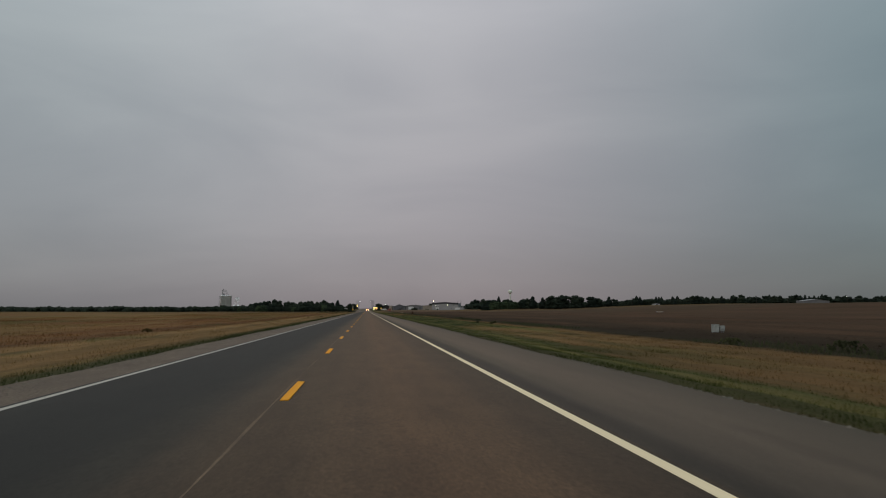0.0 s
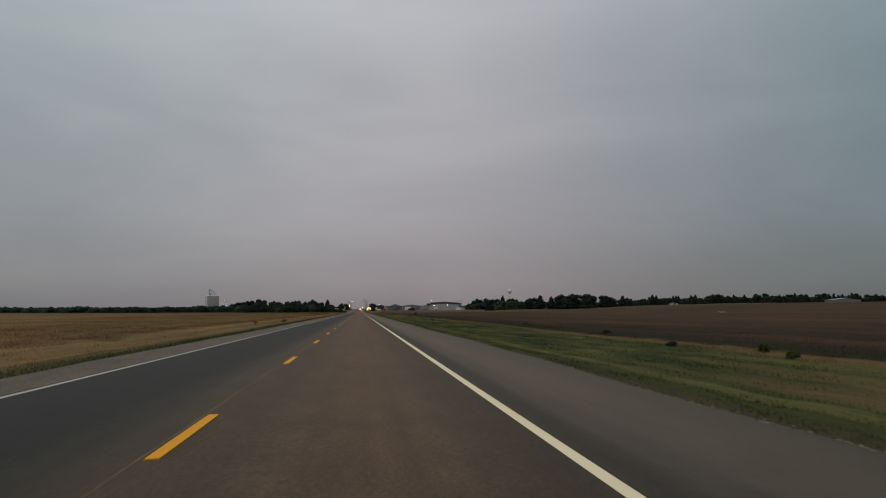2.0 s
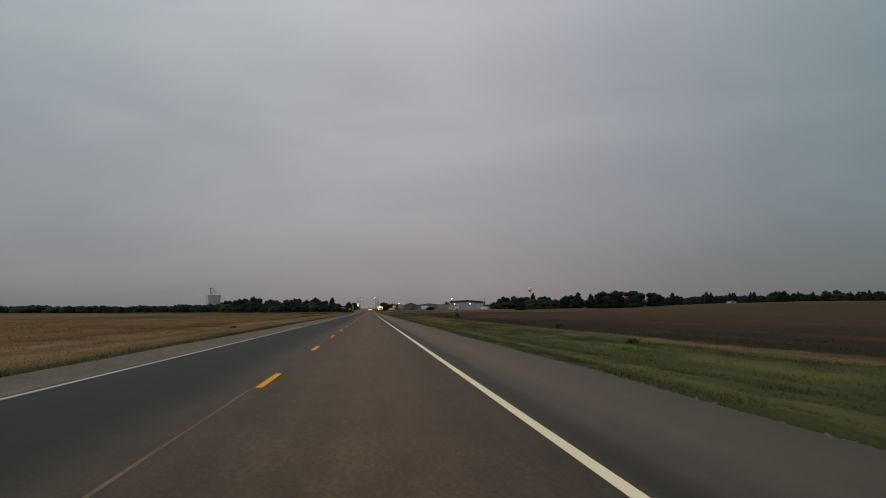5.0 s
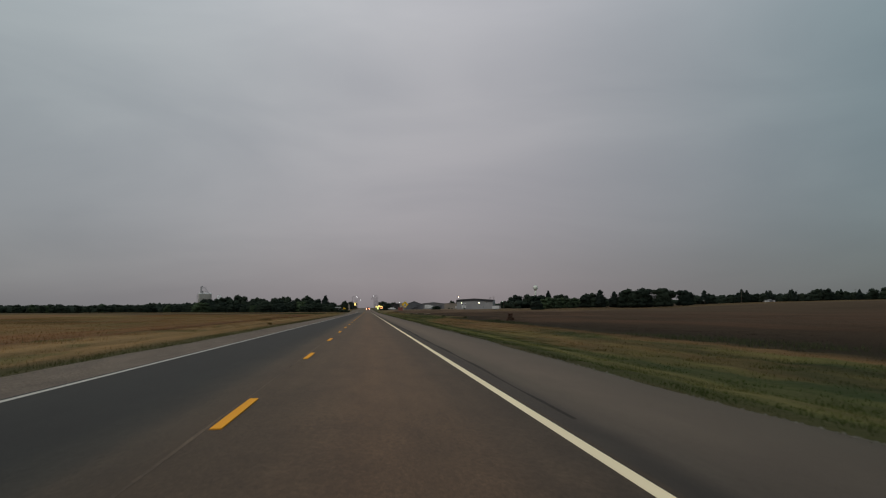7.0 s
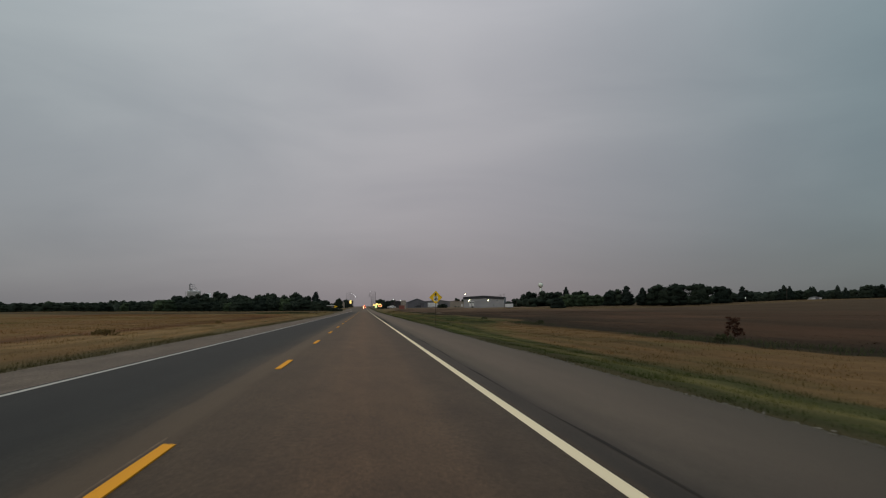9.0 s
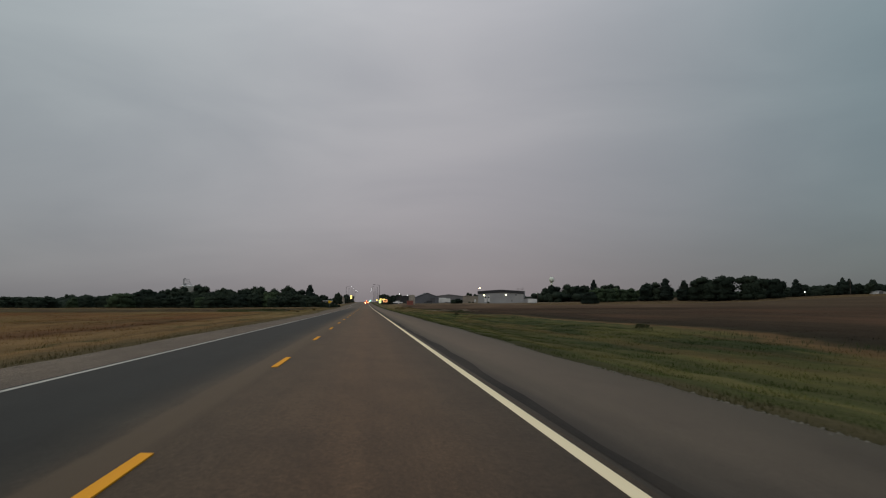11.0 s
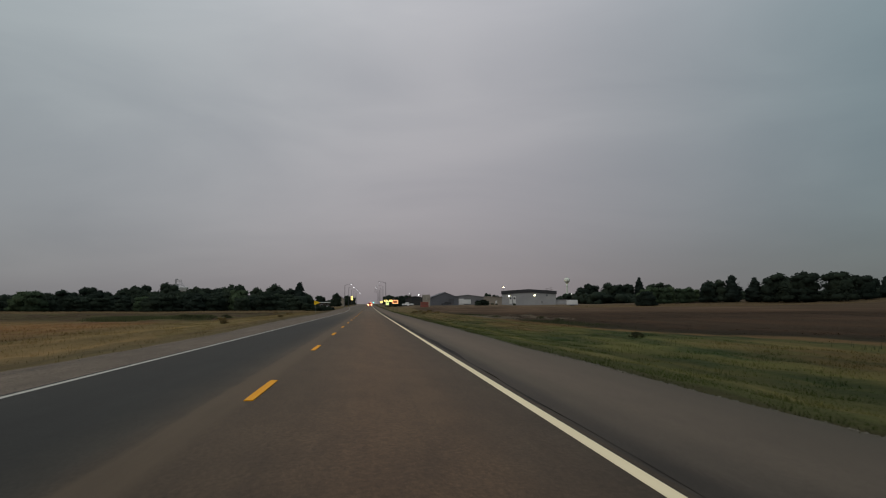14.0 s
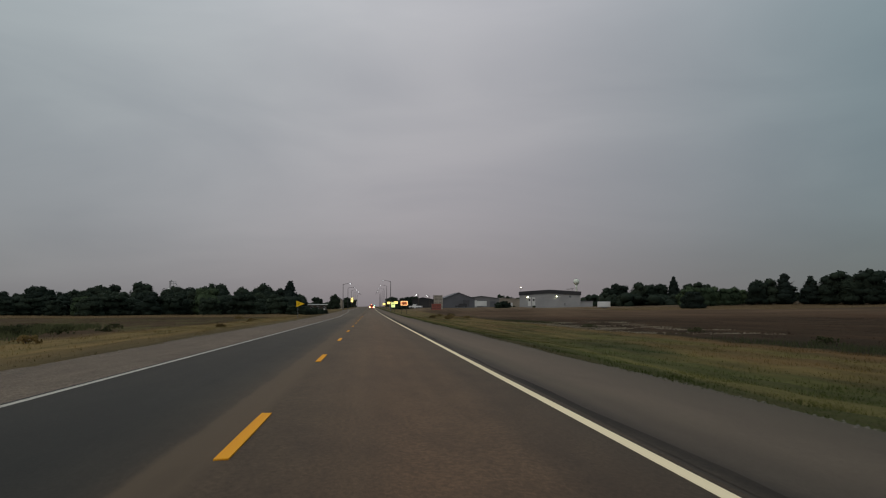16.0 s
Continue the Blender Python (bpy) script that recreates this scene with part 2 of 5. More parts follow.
# far elevator: air haze put into a near-white base colour
M_CONCRETE = surface("hazed_concrete", (0.94, 0.97, 0.95), (0.86, 0.89, 0.87), 0.85, 0.05, 0.2, stretch=(1, 1, 0.25))
M_STEEL = surface("galvanised_steel", (0.25, 0.25, 0.26), (0.19, 0.19, 0.2), 0.5, 1.0, 25, 0.6)
M_RUSTY = surface("dark_rusty_steel", (0.060, 0.040, 0.030), (0.040, 0.030, 0.025), 0.8, 1.0, 25, 0.1)
M_POLE = surface("dark_steel_pole", (0.075, 0.073, 0.072), (0.055, 0.055, 0.055), 0.5, 1.0, 25, 0.3)
M_ELEV = surface("grey_elevator_steel", (0.30, 0.31, 0.31), (0.24, 0.245, 0.25), 0.6, 0.3, 4, 0.2)
M_WOODPOLE = surface("weathered_pole_wood", (0.10, 0.08, 0.062), (0.07, 0.056, 0.046), 0.9, 1.5, 20, stretch=(1, 1, 0.1))
M_SIGN_Y = surface("yellow_sign_sheeting", (0.98, 0.62, 0.015), (0.96, 0.58, 0.012), 0.35, 0.8, 30, bump=0)
M_BLACK = surface("black_sign_print", (0.012, 0.012, 0.012), (0.018, 0.018, 0.018), 0.5, 2, 30, bump=0)
M_ENAMEL = surface("weathered_white_enamel", (0.36, 0.38, 0.35), (0.26, 0.28, 0.26), 0.55, 3.0, 30, bump=0)
M_WHITE_S = surface("white_sign_sheeting", (0.82, 0.82, 0.78), (0.78, 0.78, 0.74), 0.4, 2, 30, bump=0)
M_HALL = surface("pale_metal_siding", (0.345, 0.345, 0.34), (0.29, 0.29, 0.29), 0.55, 0.15, 3, 0.1)
M_FASCIA = surface("charcoal_fascia", (0.03, 0.03, 0.033), (0.04, 0.04, 0.042), 0.5, 0.3, 6)
M_SHED = surface("slate_metal_siding", (0.135, 0.137, 0.15), (0.11, 0.112, 0.122), 0.55, 0.2, 4, 0.15)
M_SHED_ROOF = surface("grey_metal_roof", (0.10, 0.10, 0.108), (0.08, 0.08, 0.085), 0.5, 0.2, 4, 0.2)
M_SHED2 = surface("weathered_tin_wall", (0.20, 0.195, 0.195), (0.16, 0.158, 0.16), 0.6, 0.2, 4, 0.1)
M_ROOF2 = surface("pale_tin_roof", (0.42, 0.42, 0.42), (0.34, 0.33, 0.33), 0.5, 0.15, 5, 0.2)
M_TAN = surface("tan_block_wall", (0.33, 0.285, 0.23), (0.27, 0.235, 0.19), 0.85, 0.2, 5)
M_BROWN = surface("brown_timber_wall", (0.10, 0.08, 0.065), (0.075, 0.062, 0.052), 0.85, 0.3, 6)
M_DARKROOF = surface("dark_shingle_roof", (0.035, 0.035, 0.037), (0.05, 0.048, 0.047), 0.9, 0.3, 8)
M_RED = surface("faded_red_paint", (0.33, 0.10, 0.075), (0.26, 0.08, 0.06), 0.6, 0.5, 8)
M_CREAM = surface("cream_painted_timber", (0.46, 0.41, 0.34), (0.38, 0.34, 0.28), 0.7, 0.5, 8)
M_OFFWHITE = surface("dirty_white_paint", (0.66, 0.66, 0.64), (0.56, 0.56, 0.54), 0.5, 0.5, 8)
M_GLASS_D = surface("dark_window_glass", (0.02, 0.022, 0.025), (0.03, 0.032, 0.035), 0.08, 0.5, 3, bump=0, spec=0.6)
M_RUBBER = surface("tyre_rubber", (0.02, 0.02, 0.02), (0.03, 0.03, 0.03), 0.85, 2, 20)
M_TANK = surface("pale_green_tank_paint", (0.74, 0.78, 0.66), (0.66, 0.70, 0.60), 0.5, 0.06, 0.8)
M_LAMP = glow("lit_lamp_lens", (0.95, 0.97, 1.0), 3.5)
M_WALLPACK = glow("lit_wall_lamp_lens", (1.0, 0.95, 0.55), 14.0)
M_FLOOD = glow("lit_flood_lens", (1.0, 0.74, 0.42), 14.0)
M_YARD = glow("lit_yard_lamp_lens", (0.93, 1.0, 0.92), 9.0)
M_ORANGE_LIT = glow("lit_orange_sign_face", (1.0, 0.24, 0.05), 0.35, (0.5, 0.2, 0.1))
M_NEON = glow("lit_neon_rim", (1.0, 0.52, 0.20), 2.2, (0.6, 0.4, 0.3))
M_GREEN_LIT = glow("lit_green_sign_face", (0.72, 0.85, 0.30), 1.1, (0.4, 0.5, 0.2))
M_YELLOW_LIT = glow("lit_yellow_sign_face", (1.0, 0.74, 0.20), 2.2, (0.6, 0.5, 0.2))
M_TAIL = glow("lit_tail_lamp", (1.0, 0.12, 0.045), 45.0, (0.4, 0.02, 0.02))
M_SIGNAL = glow("lit_green_signal", (0.08, 1.0, 0.62), 90.0, (0.05, 0.3, 0.2))


def foliage(name, c1, c2, gloss=0.05, rough=0.75):
    m, t, p = shader(name)
    g = t.nodes.new("ShaderNodeNewGeometry")
    o = t.nodes.new("ShaderNodeObjectInfo")
    col = mixed(t, c1, c2, g.outputs["Random Per Island"])
    col = mixed(t, col, mixed(t, (0.7, 0.72, 0.75), (1.3, 1.25, 1.15), o.outputs["Random"]), 1.0, "MULTIPLY")
    t.links.new(col, p.inputs["Base Color"])
    p.inputs["Roughness"].default_value = rough
    p.inputs["Specular IOR Level"].default_value = gloss
    # light passes through thin leaves and blades
    through_leaf = t.nodes.new("ShaderNodeBsdfTranslucent")
    t.links.new(col, through_leaf.inputs["Color"])
    mix = t.nodes.new("ShaderNodeMixShader")
    mix.inputs[0].default_value = 0.42
    t.links.new(p.outputs[0], mix.inputs[1])
    t.links.new(through_leaf.outputs[0], mix.inputs[2])
    t.links.new(mix.outputs[0], t.nodes["Material Output"].inputs["Surface"])
    return m


M_LEAF = foliage("dark_broad_leaves", (0.030, 0.043, 0.032), (0.042, 0.058, 0.041))
M_LEAF2 = foliage("lighter_leaves", (0.060, 0.088, 0.050), (0.078, 0.112, 0.062))
M_CEDAR = foliage("cedar_needles", (0.030, 0.042, 0.034), (0.040, 0.055, 0.043))
M_WEED_RED = foliage("russet_weed", (0.052, 0.027, 0.019), (0.072, 0.038, 0.026))
M_WEED = foliage("dark_weed_leaves", (0.060, 0.072, 0.037), (0.106, 0.108, 0.053))
M_GRASS_O = foliage("olive_field_grass", (0.230, 0.160, 0.072), (0.150, 0.122, 0.052))
M_GRASS_P = foliage("pale_dry_grass", (0.264, 0.198, 0.120), (0.174, 0.130, 0.079))
M_STRAW = foliage("pale_straw", (0.56, 0.47, 0.33), (0.34, 0.27, 0.18))


def land_colour(t):
    """Bands of grass and soil along the road, then fields, broken up by noise at several scales. Returns the colour and fine clods."""
    v = coords(t)
    sep = t.nodes.new("ShaderNodeSeparateXYZ")
    t.links.new(coords(t, (1, 1, 0)), sep.inputs[0])
    ox, oy = sep.outputs["X"], sep.outputs["Y"]

    def calc(op, a, b, c=None):
        n = t.nodes.new("ShaderNodeMath")
        n.operation = op
        for k, val in enumerate((a, b) if c is None else (a, b, c)):
            if isinstance(val, (int, float)):
                n.inputs[k].default_value = val
            else:
                t.links.new(val, n.inputs[k])
        return n.outputs[0]

    def soft(val, lo, hi, top):
        n = t.nodes.new("ShaderNodeMapRange")
        n.interpolation_type = "SMOOTHSTEP"
        n.inputs["From Min"].default_value = lo
        n.inputs["From Max"].default_value = hi
        n.inputs["To Max"].default_value = top
        t.links.new(val, n.inputs["Value"])
        return n.outputs[0]

    wob = noise_node(t, coords(t, (0.10, 0.03, 0)), 1.0, 5, 0.6)
    wob2 = noise_node(t, coords(t, (0.9, 0.05, 0)), 1.0, 6, 0.65)
    jit = calc("ADD", calc("MULTIPLY", calc("SUBTRACT", wob, 0.5), 4.0), calc("MULTIPLY", calc("SUBTRACT", wob2, 0.5), 3.4))
    blot = noise_node(t, coords(t, (0.34, 0.07, 0)), 1.0, 4, 0.6, 0.3)
    # west side: distance from the edge of the paving
    edge = 5.35
    for lo, hi, top in ((60, 330, 0.6), (520, 600, 1.9), (640, 760, 2.0), (760, 900, 1.2)):
        edge = calc("ADD", soft(oy, lo, hi, top), edge)
    d_west = calc("ADD", calc("SUBTRACT", calc("MULTIPLY", ox, -1.0), edge), calc("MULTIPLY", jit, 0.5))
    west = ramp_of(t, [(q / 30.0, c) for q, c in (
        (0.0, (0.030, 0.038, 0.017)), (1.4, (0.048, 0.054, 0.022)), (2.6, (0.130, 0.094, 0.042)), (3.8, (0.235, 0.145, 0.068)), (5.4, (0.165, 0.108, 0.050)),
        (7.0, (0.265, 0.168, 0.080)), (8.6, (0.190, 0.115, 0.054)), (9.8, (0.120, 0.060, 0.030)), (11.6, (0.150, 0.078, 0.037)), (14.0, (0.185, 0.108, 0.047)), (30.0, (0.182, 0.114, 0.050)))])
    t.links.new(calc("MULTIPLY", d_west, 1 / 30.0), west.inputs[0])
    olive = noise_node(t, coords(t, (0.05, 0.016, 0)), 1.0, 5, 0.6)
    far_field = soft(d_west, 10.0, 14.0, 1.0)
    west_col = mixed(t, west.outputs[0], (0.098, 0.086, 0.033), calc("MULTIPLY", steps(t, olive, 0.47, 0.60), calc("MULTIPLY", far_field, 0.65)))
    rust = noise_node(t, coords(t, (0.09, 0.012, 0)), 1.0, 4, 0.6, 0.4)
    west_col = mixed(t, west_col, (0.178, 0.082, 0.037), calc("MULTIPLY", steps(t, rust, 0.48, 0.60), calc("MULTIPLY", far_field, 0.8)))
    # tufts of green and bare red soil in the dry verge
    dry_zone = calc("MULTIPLY", soft(d_west, 2.2, 3.6, 1.0), calc("SUBTRACT", 1.0, far_field))
    west_col = mixed(t, west_col, (0.082, 0.080, 0.032), calc("MULTIPLY", steps(t, blot, 0.56, 0.64), calc("MULTIPLY", dry_zone, 0.7)))
    west_col = mixed(t, west_col, mixed(t, (0.100, 0.088, 0.038), (0.190, 0.135, 0.062), steps(t, wob2, 0.35, 0.65)), calc("MULTIPLY", dry_zone, soft(oy, 470.0, 570.0, 0.75)))
    # a bare ploughed plot on the west side near the woods
    plot = calc("MULTIPLY", soft(d_west, 6.5, 9.5, 1.0), soft(calc("ADD", oy, calc("MULTIPLY", jit, 2.0)), 560.0, 592.0, 1.0))
    west_col = mixed(t, west_col, mixed(t, (0.060, 0.040, 0.026), (0.085, 0.078, 0.034), steps(t, blot, 0.48, 0.58)), plot)
    # east side: green strip, ditch of mixed green and dry gold, dark field edge, ploughed field
    d_east = calc("ADD", ox, calc("MULTIPLY", jit, 1.0))
    bay = calc("MULTIPLY", calc("MULTIPLY", soft(oy, 422.0, 452.0, 1.0), calc("SUBTRACT", 1.0, soft(oy, 520.0, 556.0, 1.0))), soft(ox, 14.0, 18.0, 6.0))
    d_east = calc("SUBTRACT", d_east, bay)
    east = ramp_of(t, [((q - 5.0) / 60.0, c) for q, c in (
        (6.9, (0.062, 0.054, 0.029)), (7.5, (0.043, 0.049, 0.019)), (8.5, (0.062, 0.074, 0.025)), (9.3, (0.132, 0.118, 0.046)), (10.2, (0.062, 0.071, 0.025)), (11.6, (0.040, 0.051, 0.019)),
        (16.4, (0.058, 0.062, 0.023)), (17.6, (0.160, 0.100, 0.046)), (18.8, (0.115, 0.072, 0.036)), (19.8, (0.020, 0.020, 0.012)), (21.2, (0.013, 0.012, 0.009)), (24.5, (0.017, 0.0125, 0.0095)), (33.0, (0.035, 0.0235, 0.0165)), (64.0, (0.056, 0.036, 0.025)))])
    t.links.new(steps(t, d_east, 5.0, 65.0), east.inputs[0])
    dry = noise_node(t, coords(t, (0.16, 0.018, 0)), 1.0, 5, 0.6)
    stretch = ramp_of(t, [((y + 50.0) / 750.0, (k, k, k)) for y, k in ((-50, 0.62), (30, 0.62), (60, 0.56), (84, 0.43), (112, 0.35), (250, 0.36), (320, 0.50), (345, 0.60), (400, 0.54), (440, 0.40), (530, 0.42), (570, 0.46), (700, 0.48))])
    t.links.new(steps(t, oy, -50.0, 700.0), stretch.inputs[0])
    share = steps(t, calc("ADD", dry, stretch.outputs[0]), 0.92, 1.12)
    zone = calc("MULTIPLY", soft(d_east, 10.4, 12.4, 1.0), calc("SUBTRACT", 1.0, soft(d_east, 17.0, 18.2, 1.0)))
    gold = mixed(t, (0.215, 0.128, 0.060), (0.125, 0.080, 0.038), wob2)
    green = mixed(t, (0.026, 0.043, 0.016), (0.100, 0.098, 0.034), steps(t, blot, 0.40, 0.60))
    east_col = mixed(t, east.outputs[0], mixed(t, green, gold, share), zone)
    # reddish and paler patches of soil in the ploughed field
    soil = calc("MULTIPLY", steps(t, rust, 0.47, 0.60), soft(d_east, 21.0, 30.0, 0.7))
    east_col = mixed(t, east_col, (0.086, 0.045, 0.029), soil)
    # olive and straw-coloured verge towards the town
    late = calc("MULTIPLY", soft(oy, 556.0, 620.0, 0.75), calc("MULTIPLY", soft(ox, 7.6, 9.6, 1.0), calc("SUBTRACT", 1.0, soft(ox, 17.0, 21.0, 1.0))))
    east_col = mixed(t, east_col, mixed(t, (0.085, 0.080, 0.034), (0.175, 0.118, 0.060), steps(t, wob2, 0.38, 0.62)), late)
    # a wet dark hollow with old straw lying in it
    hollow = calc("MULTIPLY", calc("MULTIPLY", soft(oy, 574.0, 590.0, 0.8), calc("SUBTRACT", 1.0, soft(oy, 640.0, 660.0, 1.0))), soft(d_east, 19.0, 21.5, 1.0))
    east_col = mixed(t, east_col, mixed(t, (0.016, 0.011, 0.008), (0.048, 0.030, 0.021), steps(t, blot, 0.40, 0.60)), hollow)
    top_end = calc("MULTIPLY", soft(calc("ADD", oy, calc("MULTIPLY", jit, 9.0)), 640.0, 720.0, 0.8), soft(ox, 17.0, 22.0, 1.0))
    east_col = mixed(t, east_col, mixed(t, (0.070, 0.044, 0.030), (0.135, 0.088, 0.058), steps(t, olive, 0.42, 0.58)), top_end)
    # paler dry ground at the top of the east field and round the yards
    yard = calc("MULTIPLY", soft(calc("ADD", oy, calc("MULTIPLY", jit, 7.0)), 806.0, 842.0, 0.9), soft(ox, 12.0, 20.0, 1.0))
    east_col = mixed(t, east_col, (0.150, 0.112, 0.080), yard)
    # stubble of an older crop on the far slope
    slope = calc("MULTIPLY", soft(calc("ADD", ox, calc("MULTIPLY", jit, 9.0)), 110.0, 190.0, 0.7), soft(oy, 430.0, 600.0, 1.0))
    east_col = mixed(t, east_col, (0.062, 0.046, 0.031), slope)
    # no green rim where the paving widens near the town
    bare = calc("MULTIPLY", soft(oy, 150.0, 520.0, 0.75), calc("SUBTRACT", 1.0, soft(d_west, 2.4, 4.0, 1.0)))
    west_col = mixed(t, west_col, (0.125, 0.092, 0.050), bare)
    col = mixed(t, west_col, east_col, steps(t, ox, -0.5, 0.5))
    rows = noise_node(t, coords(t, (0.8, 0.02, 0)), 1.0, 5, 0.6)
    col = mixed(t, col, mixed(t, (0.70, 0.71, 0.72), (1.28, 1.27, 1.24), steps(t, rows, 0.32, 0.68)), 1.0, "MULTIPLY")
    patches = noise_node(t, coords(t, (0.02, 0.012, 0)), 1.0, 6, 0.6)
    col = mixed(t, col, mixed(t, (0.76, 0.73, 0.70), (1.20, 1.22, 1.2), steps(t, patches, 0.34, 0.66)), 1.0, "MULTIPLY")
    return col, noise_node(t, v, 3.0, 6, 0.7)


def ground_material():
    m, t, p = shader("verge_and_field_ground")
    col, clods = land_colour(t)
    col = mixed(t, col, mixed(t, (0.52, 0.51, 0.49), (1.22, 1.20, 1.15), clods), 0.9, "MULTIPLY")
    t.links.new(col, p.inputs["Base Color"])
    p.inputs["Roughness"].default_value = 1.0
    p.inputs["Specular IOR Level"].default_value = 0.03
    p.inputs["Sheen Weight"].default_value = 0.07
    p.inputs["Sheen Roughness"].default_value = 0.3
    p.inputs["Sheen Tint"].default_value = (1.0, 0.72, 0.42, 1)
    bumped(t, p, clods, 0.6, 0.08)
    return m


def grass_material():
    """Living and dry blades take the tint of the growth that covers the ground where they stand."""
    m, t, p = shader("verge_and_field_growth")
    g = t.nodes.new("ShaderNodeNewGeometry")
    col, clods = land_colour(t)
    col = mixed(t, col, mixed(t, (1.05, 1.10, 1.02), (1.60, 1.60, 1.48), g.outputs["Random Per Island"]), 1.0, "MULTIPLY")
    t.links.new(col, p.inputs["Base Color"])
    p.inputs["Roughness"].default_value = 0.75
    p.inputs["Specular IOR Level"].default_value = 0.05
    blade = t.nodes.new("ShaderNodeBsdfTranslucent")
    t.links.new(col, blade.inputs["Color"])
    mix = t.nodes.new("ShaderNodeMixShader")
    mix.inputs[0].default_value = 0.42
    t.links.new(p.outputs[0], mix.inputs[1])
    t.links.new(blade.outputs[0], mix.inputs[2])
    t.links.new(mix.outputs[0], t.nodes["Material Output"].inputs["Surface"])
    return m


M_GROWTH = grass_material()
M_GROUND = ground_material()


# ---------------------------------------------------------------- builders
def link_mesh(name, bm, material, parent=None, label=""):
    me = bpy.data.meshes.new(name)
    bm.normal_update()
    bm.to_mesh(me)
    bm.free()
    me.materials.append(material)
    ob = new(name, me)
    if parent is not None:
        ob.parent = parent
    if label:
        ob["label"] = label
    return ob


def part(name, bm, material, parent, label=""):
    return link_mesh(name, bm, material, parent, label)


def thing(name, m, label, category, group="", kind=""):
    ob = new(name)
    ob.matrix_world = m
    ob.empty_display_size = 0.3
    return tagged(ob, label, category, group, kind)


def fast_mesh(name, verts, faces, material, smooth=False):
    me = bpy.data.meshes.new(name)
    v = np.asarray(verts, np.float32)
    f = np.asarray(faces, np.int32)
    k = f.shape[1]
    me.vertices.add(len(v))
    me.vertices.foreach_set("co", v.ravel())
    me.loops.add(f.size)
    me.loops.foreach_set("vertex_index", f.ravel())
    me.polygons.add(len(f))
    me.polygons.foreach_set("loop_start", np.arange(0, f.size, k, dtype=np.int32))
    me.update(calc_edges=True)
    me.validate()
    if smooth:
        me.polygons.foreach_set("use_smooth", np.ones(len(me.polygons), bool))
    me.materials.append(material)
    return me


def box(x0, y0, z0, x1, y1, z1, bevel=0.0, bm=None):
    bm = bm or bmesh.new()
    made = bmesh.ops.create_cube(bm, size=1.0)["verts"]
    for v in made:
        v.co = Vector((x0 if v.co.x < 0 else x1, y0 if v.co.y < 0 else y1, z0 if v.co.z < 0 else z1))
    if bevel:
        edges = list({e for v in made for e in v.link_edges})
        bmesh.ops.bevel(bm, geom=edges, offset=bevel, segments=2, affect="EDGES", profile=0.6)
    return bm


def tube(points, radii, seg=8, bm=None, caps=True):
    """A round bar that follows points, with a radius at each."""
    bm = bm or bmesh.new()
    rings = []
    pts = [Vector(p) for p in points]
    for i, p in enumerate(pts):
        way = (pts[min(i + 1, len(pts) - 1)] - pts[max(i - 1, 0)]).normalized()
        side = way.cross(Vector((0, 0, 1)) if abs(way.z) < 0.9 else Vector((1, 0, 0))).normalized()
        up = side.cross(way)
        rings.append([bm.verts.new(p + (side * math.cos(a) + up * math.sin(a)) * radii[i])
                      for a in (2 * math.pi * k / seg for k in range(seg))])
    for a, b in zip(rings, rings[1:]):
        for k in range(seg):
            bm.faces.new((a[k], a[(k + 1) % seg], b[(k + 1) % seg], b[k]))
    if caps:
        bm.faces.new(rings[0][::-1])
        bm.faces.new(rings[-1])
    bmesh.ops.recalc_face_normals(bm, faces=bm.faces)
    return bm


def prism(outline, y0, y1, bm=None):
    """An outline of (x, z) points drawn out from y0 to y1."""
    bm = bm or bmesh.new()
    a = [bm.verts.new((x, y0, z)) for x, z in outline]
    b = [bm.verts.new((x, y1, z)) for x, z in outline]
    bm.faces.new(a)
    bm.faces.new(b[::-1])
    n = len(outline)
    for i in range(n):
        bm.faces.new((a[i], b[i], b[(i + 1) % n], a[(i + 1) % n]))
    bmesh.ops.recalc_face_normals(bm, faces=bm.faces)
    return bm


def lathe(profile, seg=24, bm=None):
    bm = bm or bmesh.new()
    rings = [[bm.verts.new((r * math.cos(2 * math.pi * k / seg), r * math.sin(2 * math.pi * k / seg), z)) for k in range(seg)] for r, z in profile]
    for a, b in zip(rings, rings[1:]):
        for k in range(seg):
            bm.faces.new((a[k], a[(k + 1) % seg], b[(k + 1) % seg], b[k]))
    bm.faces.new(rings[0][::-1])
    bm.faces.new(rings[-1])
    for f in bm.faces:
        f.smooth = True
    return bm


# ---------------------------------------------------------------- the lie of the land
def ss(a, b, x):
    t = np.clip((np.asarray(x, float) - a) / (b - a), 0, 1)
    return t * t * (3 - 2 * t)


def road_z(y):
    y = np.asarray(y, float)
    s = np.where(y < 1600, y, 1600 + 120 * np.tanh((y - 1600) / 120))
    return 0.0054 * 60 * np.logaddexp(0, (s - 700) / 60)


def cross_z(x):
    """Height of the paved section against the crown of the road."""
    a = np.abs(np.asarray(x, float))
    return np.where(a < 3.75, -0.022 * a, -0.0825 - 0.035 * (a - 3.75))


def left_edge(y):
    """Left edge of the paved shoulder, which widens towards the town."""
    return -(5.35 + 0.6 * ss(60, 330, y) + 1.9 * ss(520, 600, y) + 2.0 * ss(640, 760, y) + 1.2 * ss(760, 900, y))


def left_line(y):
    return -(3.6 + 0.9 * ss(660, 720, y) + 3.4 * ss(715, 900, y))


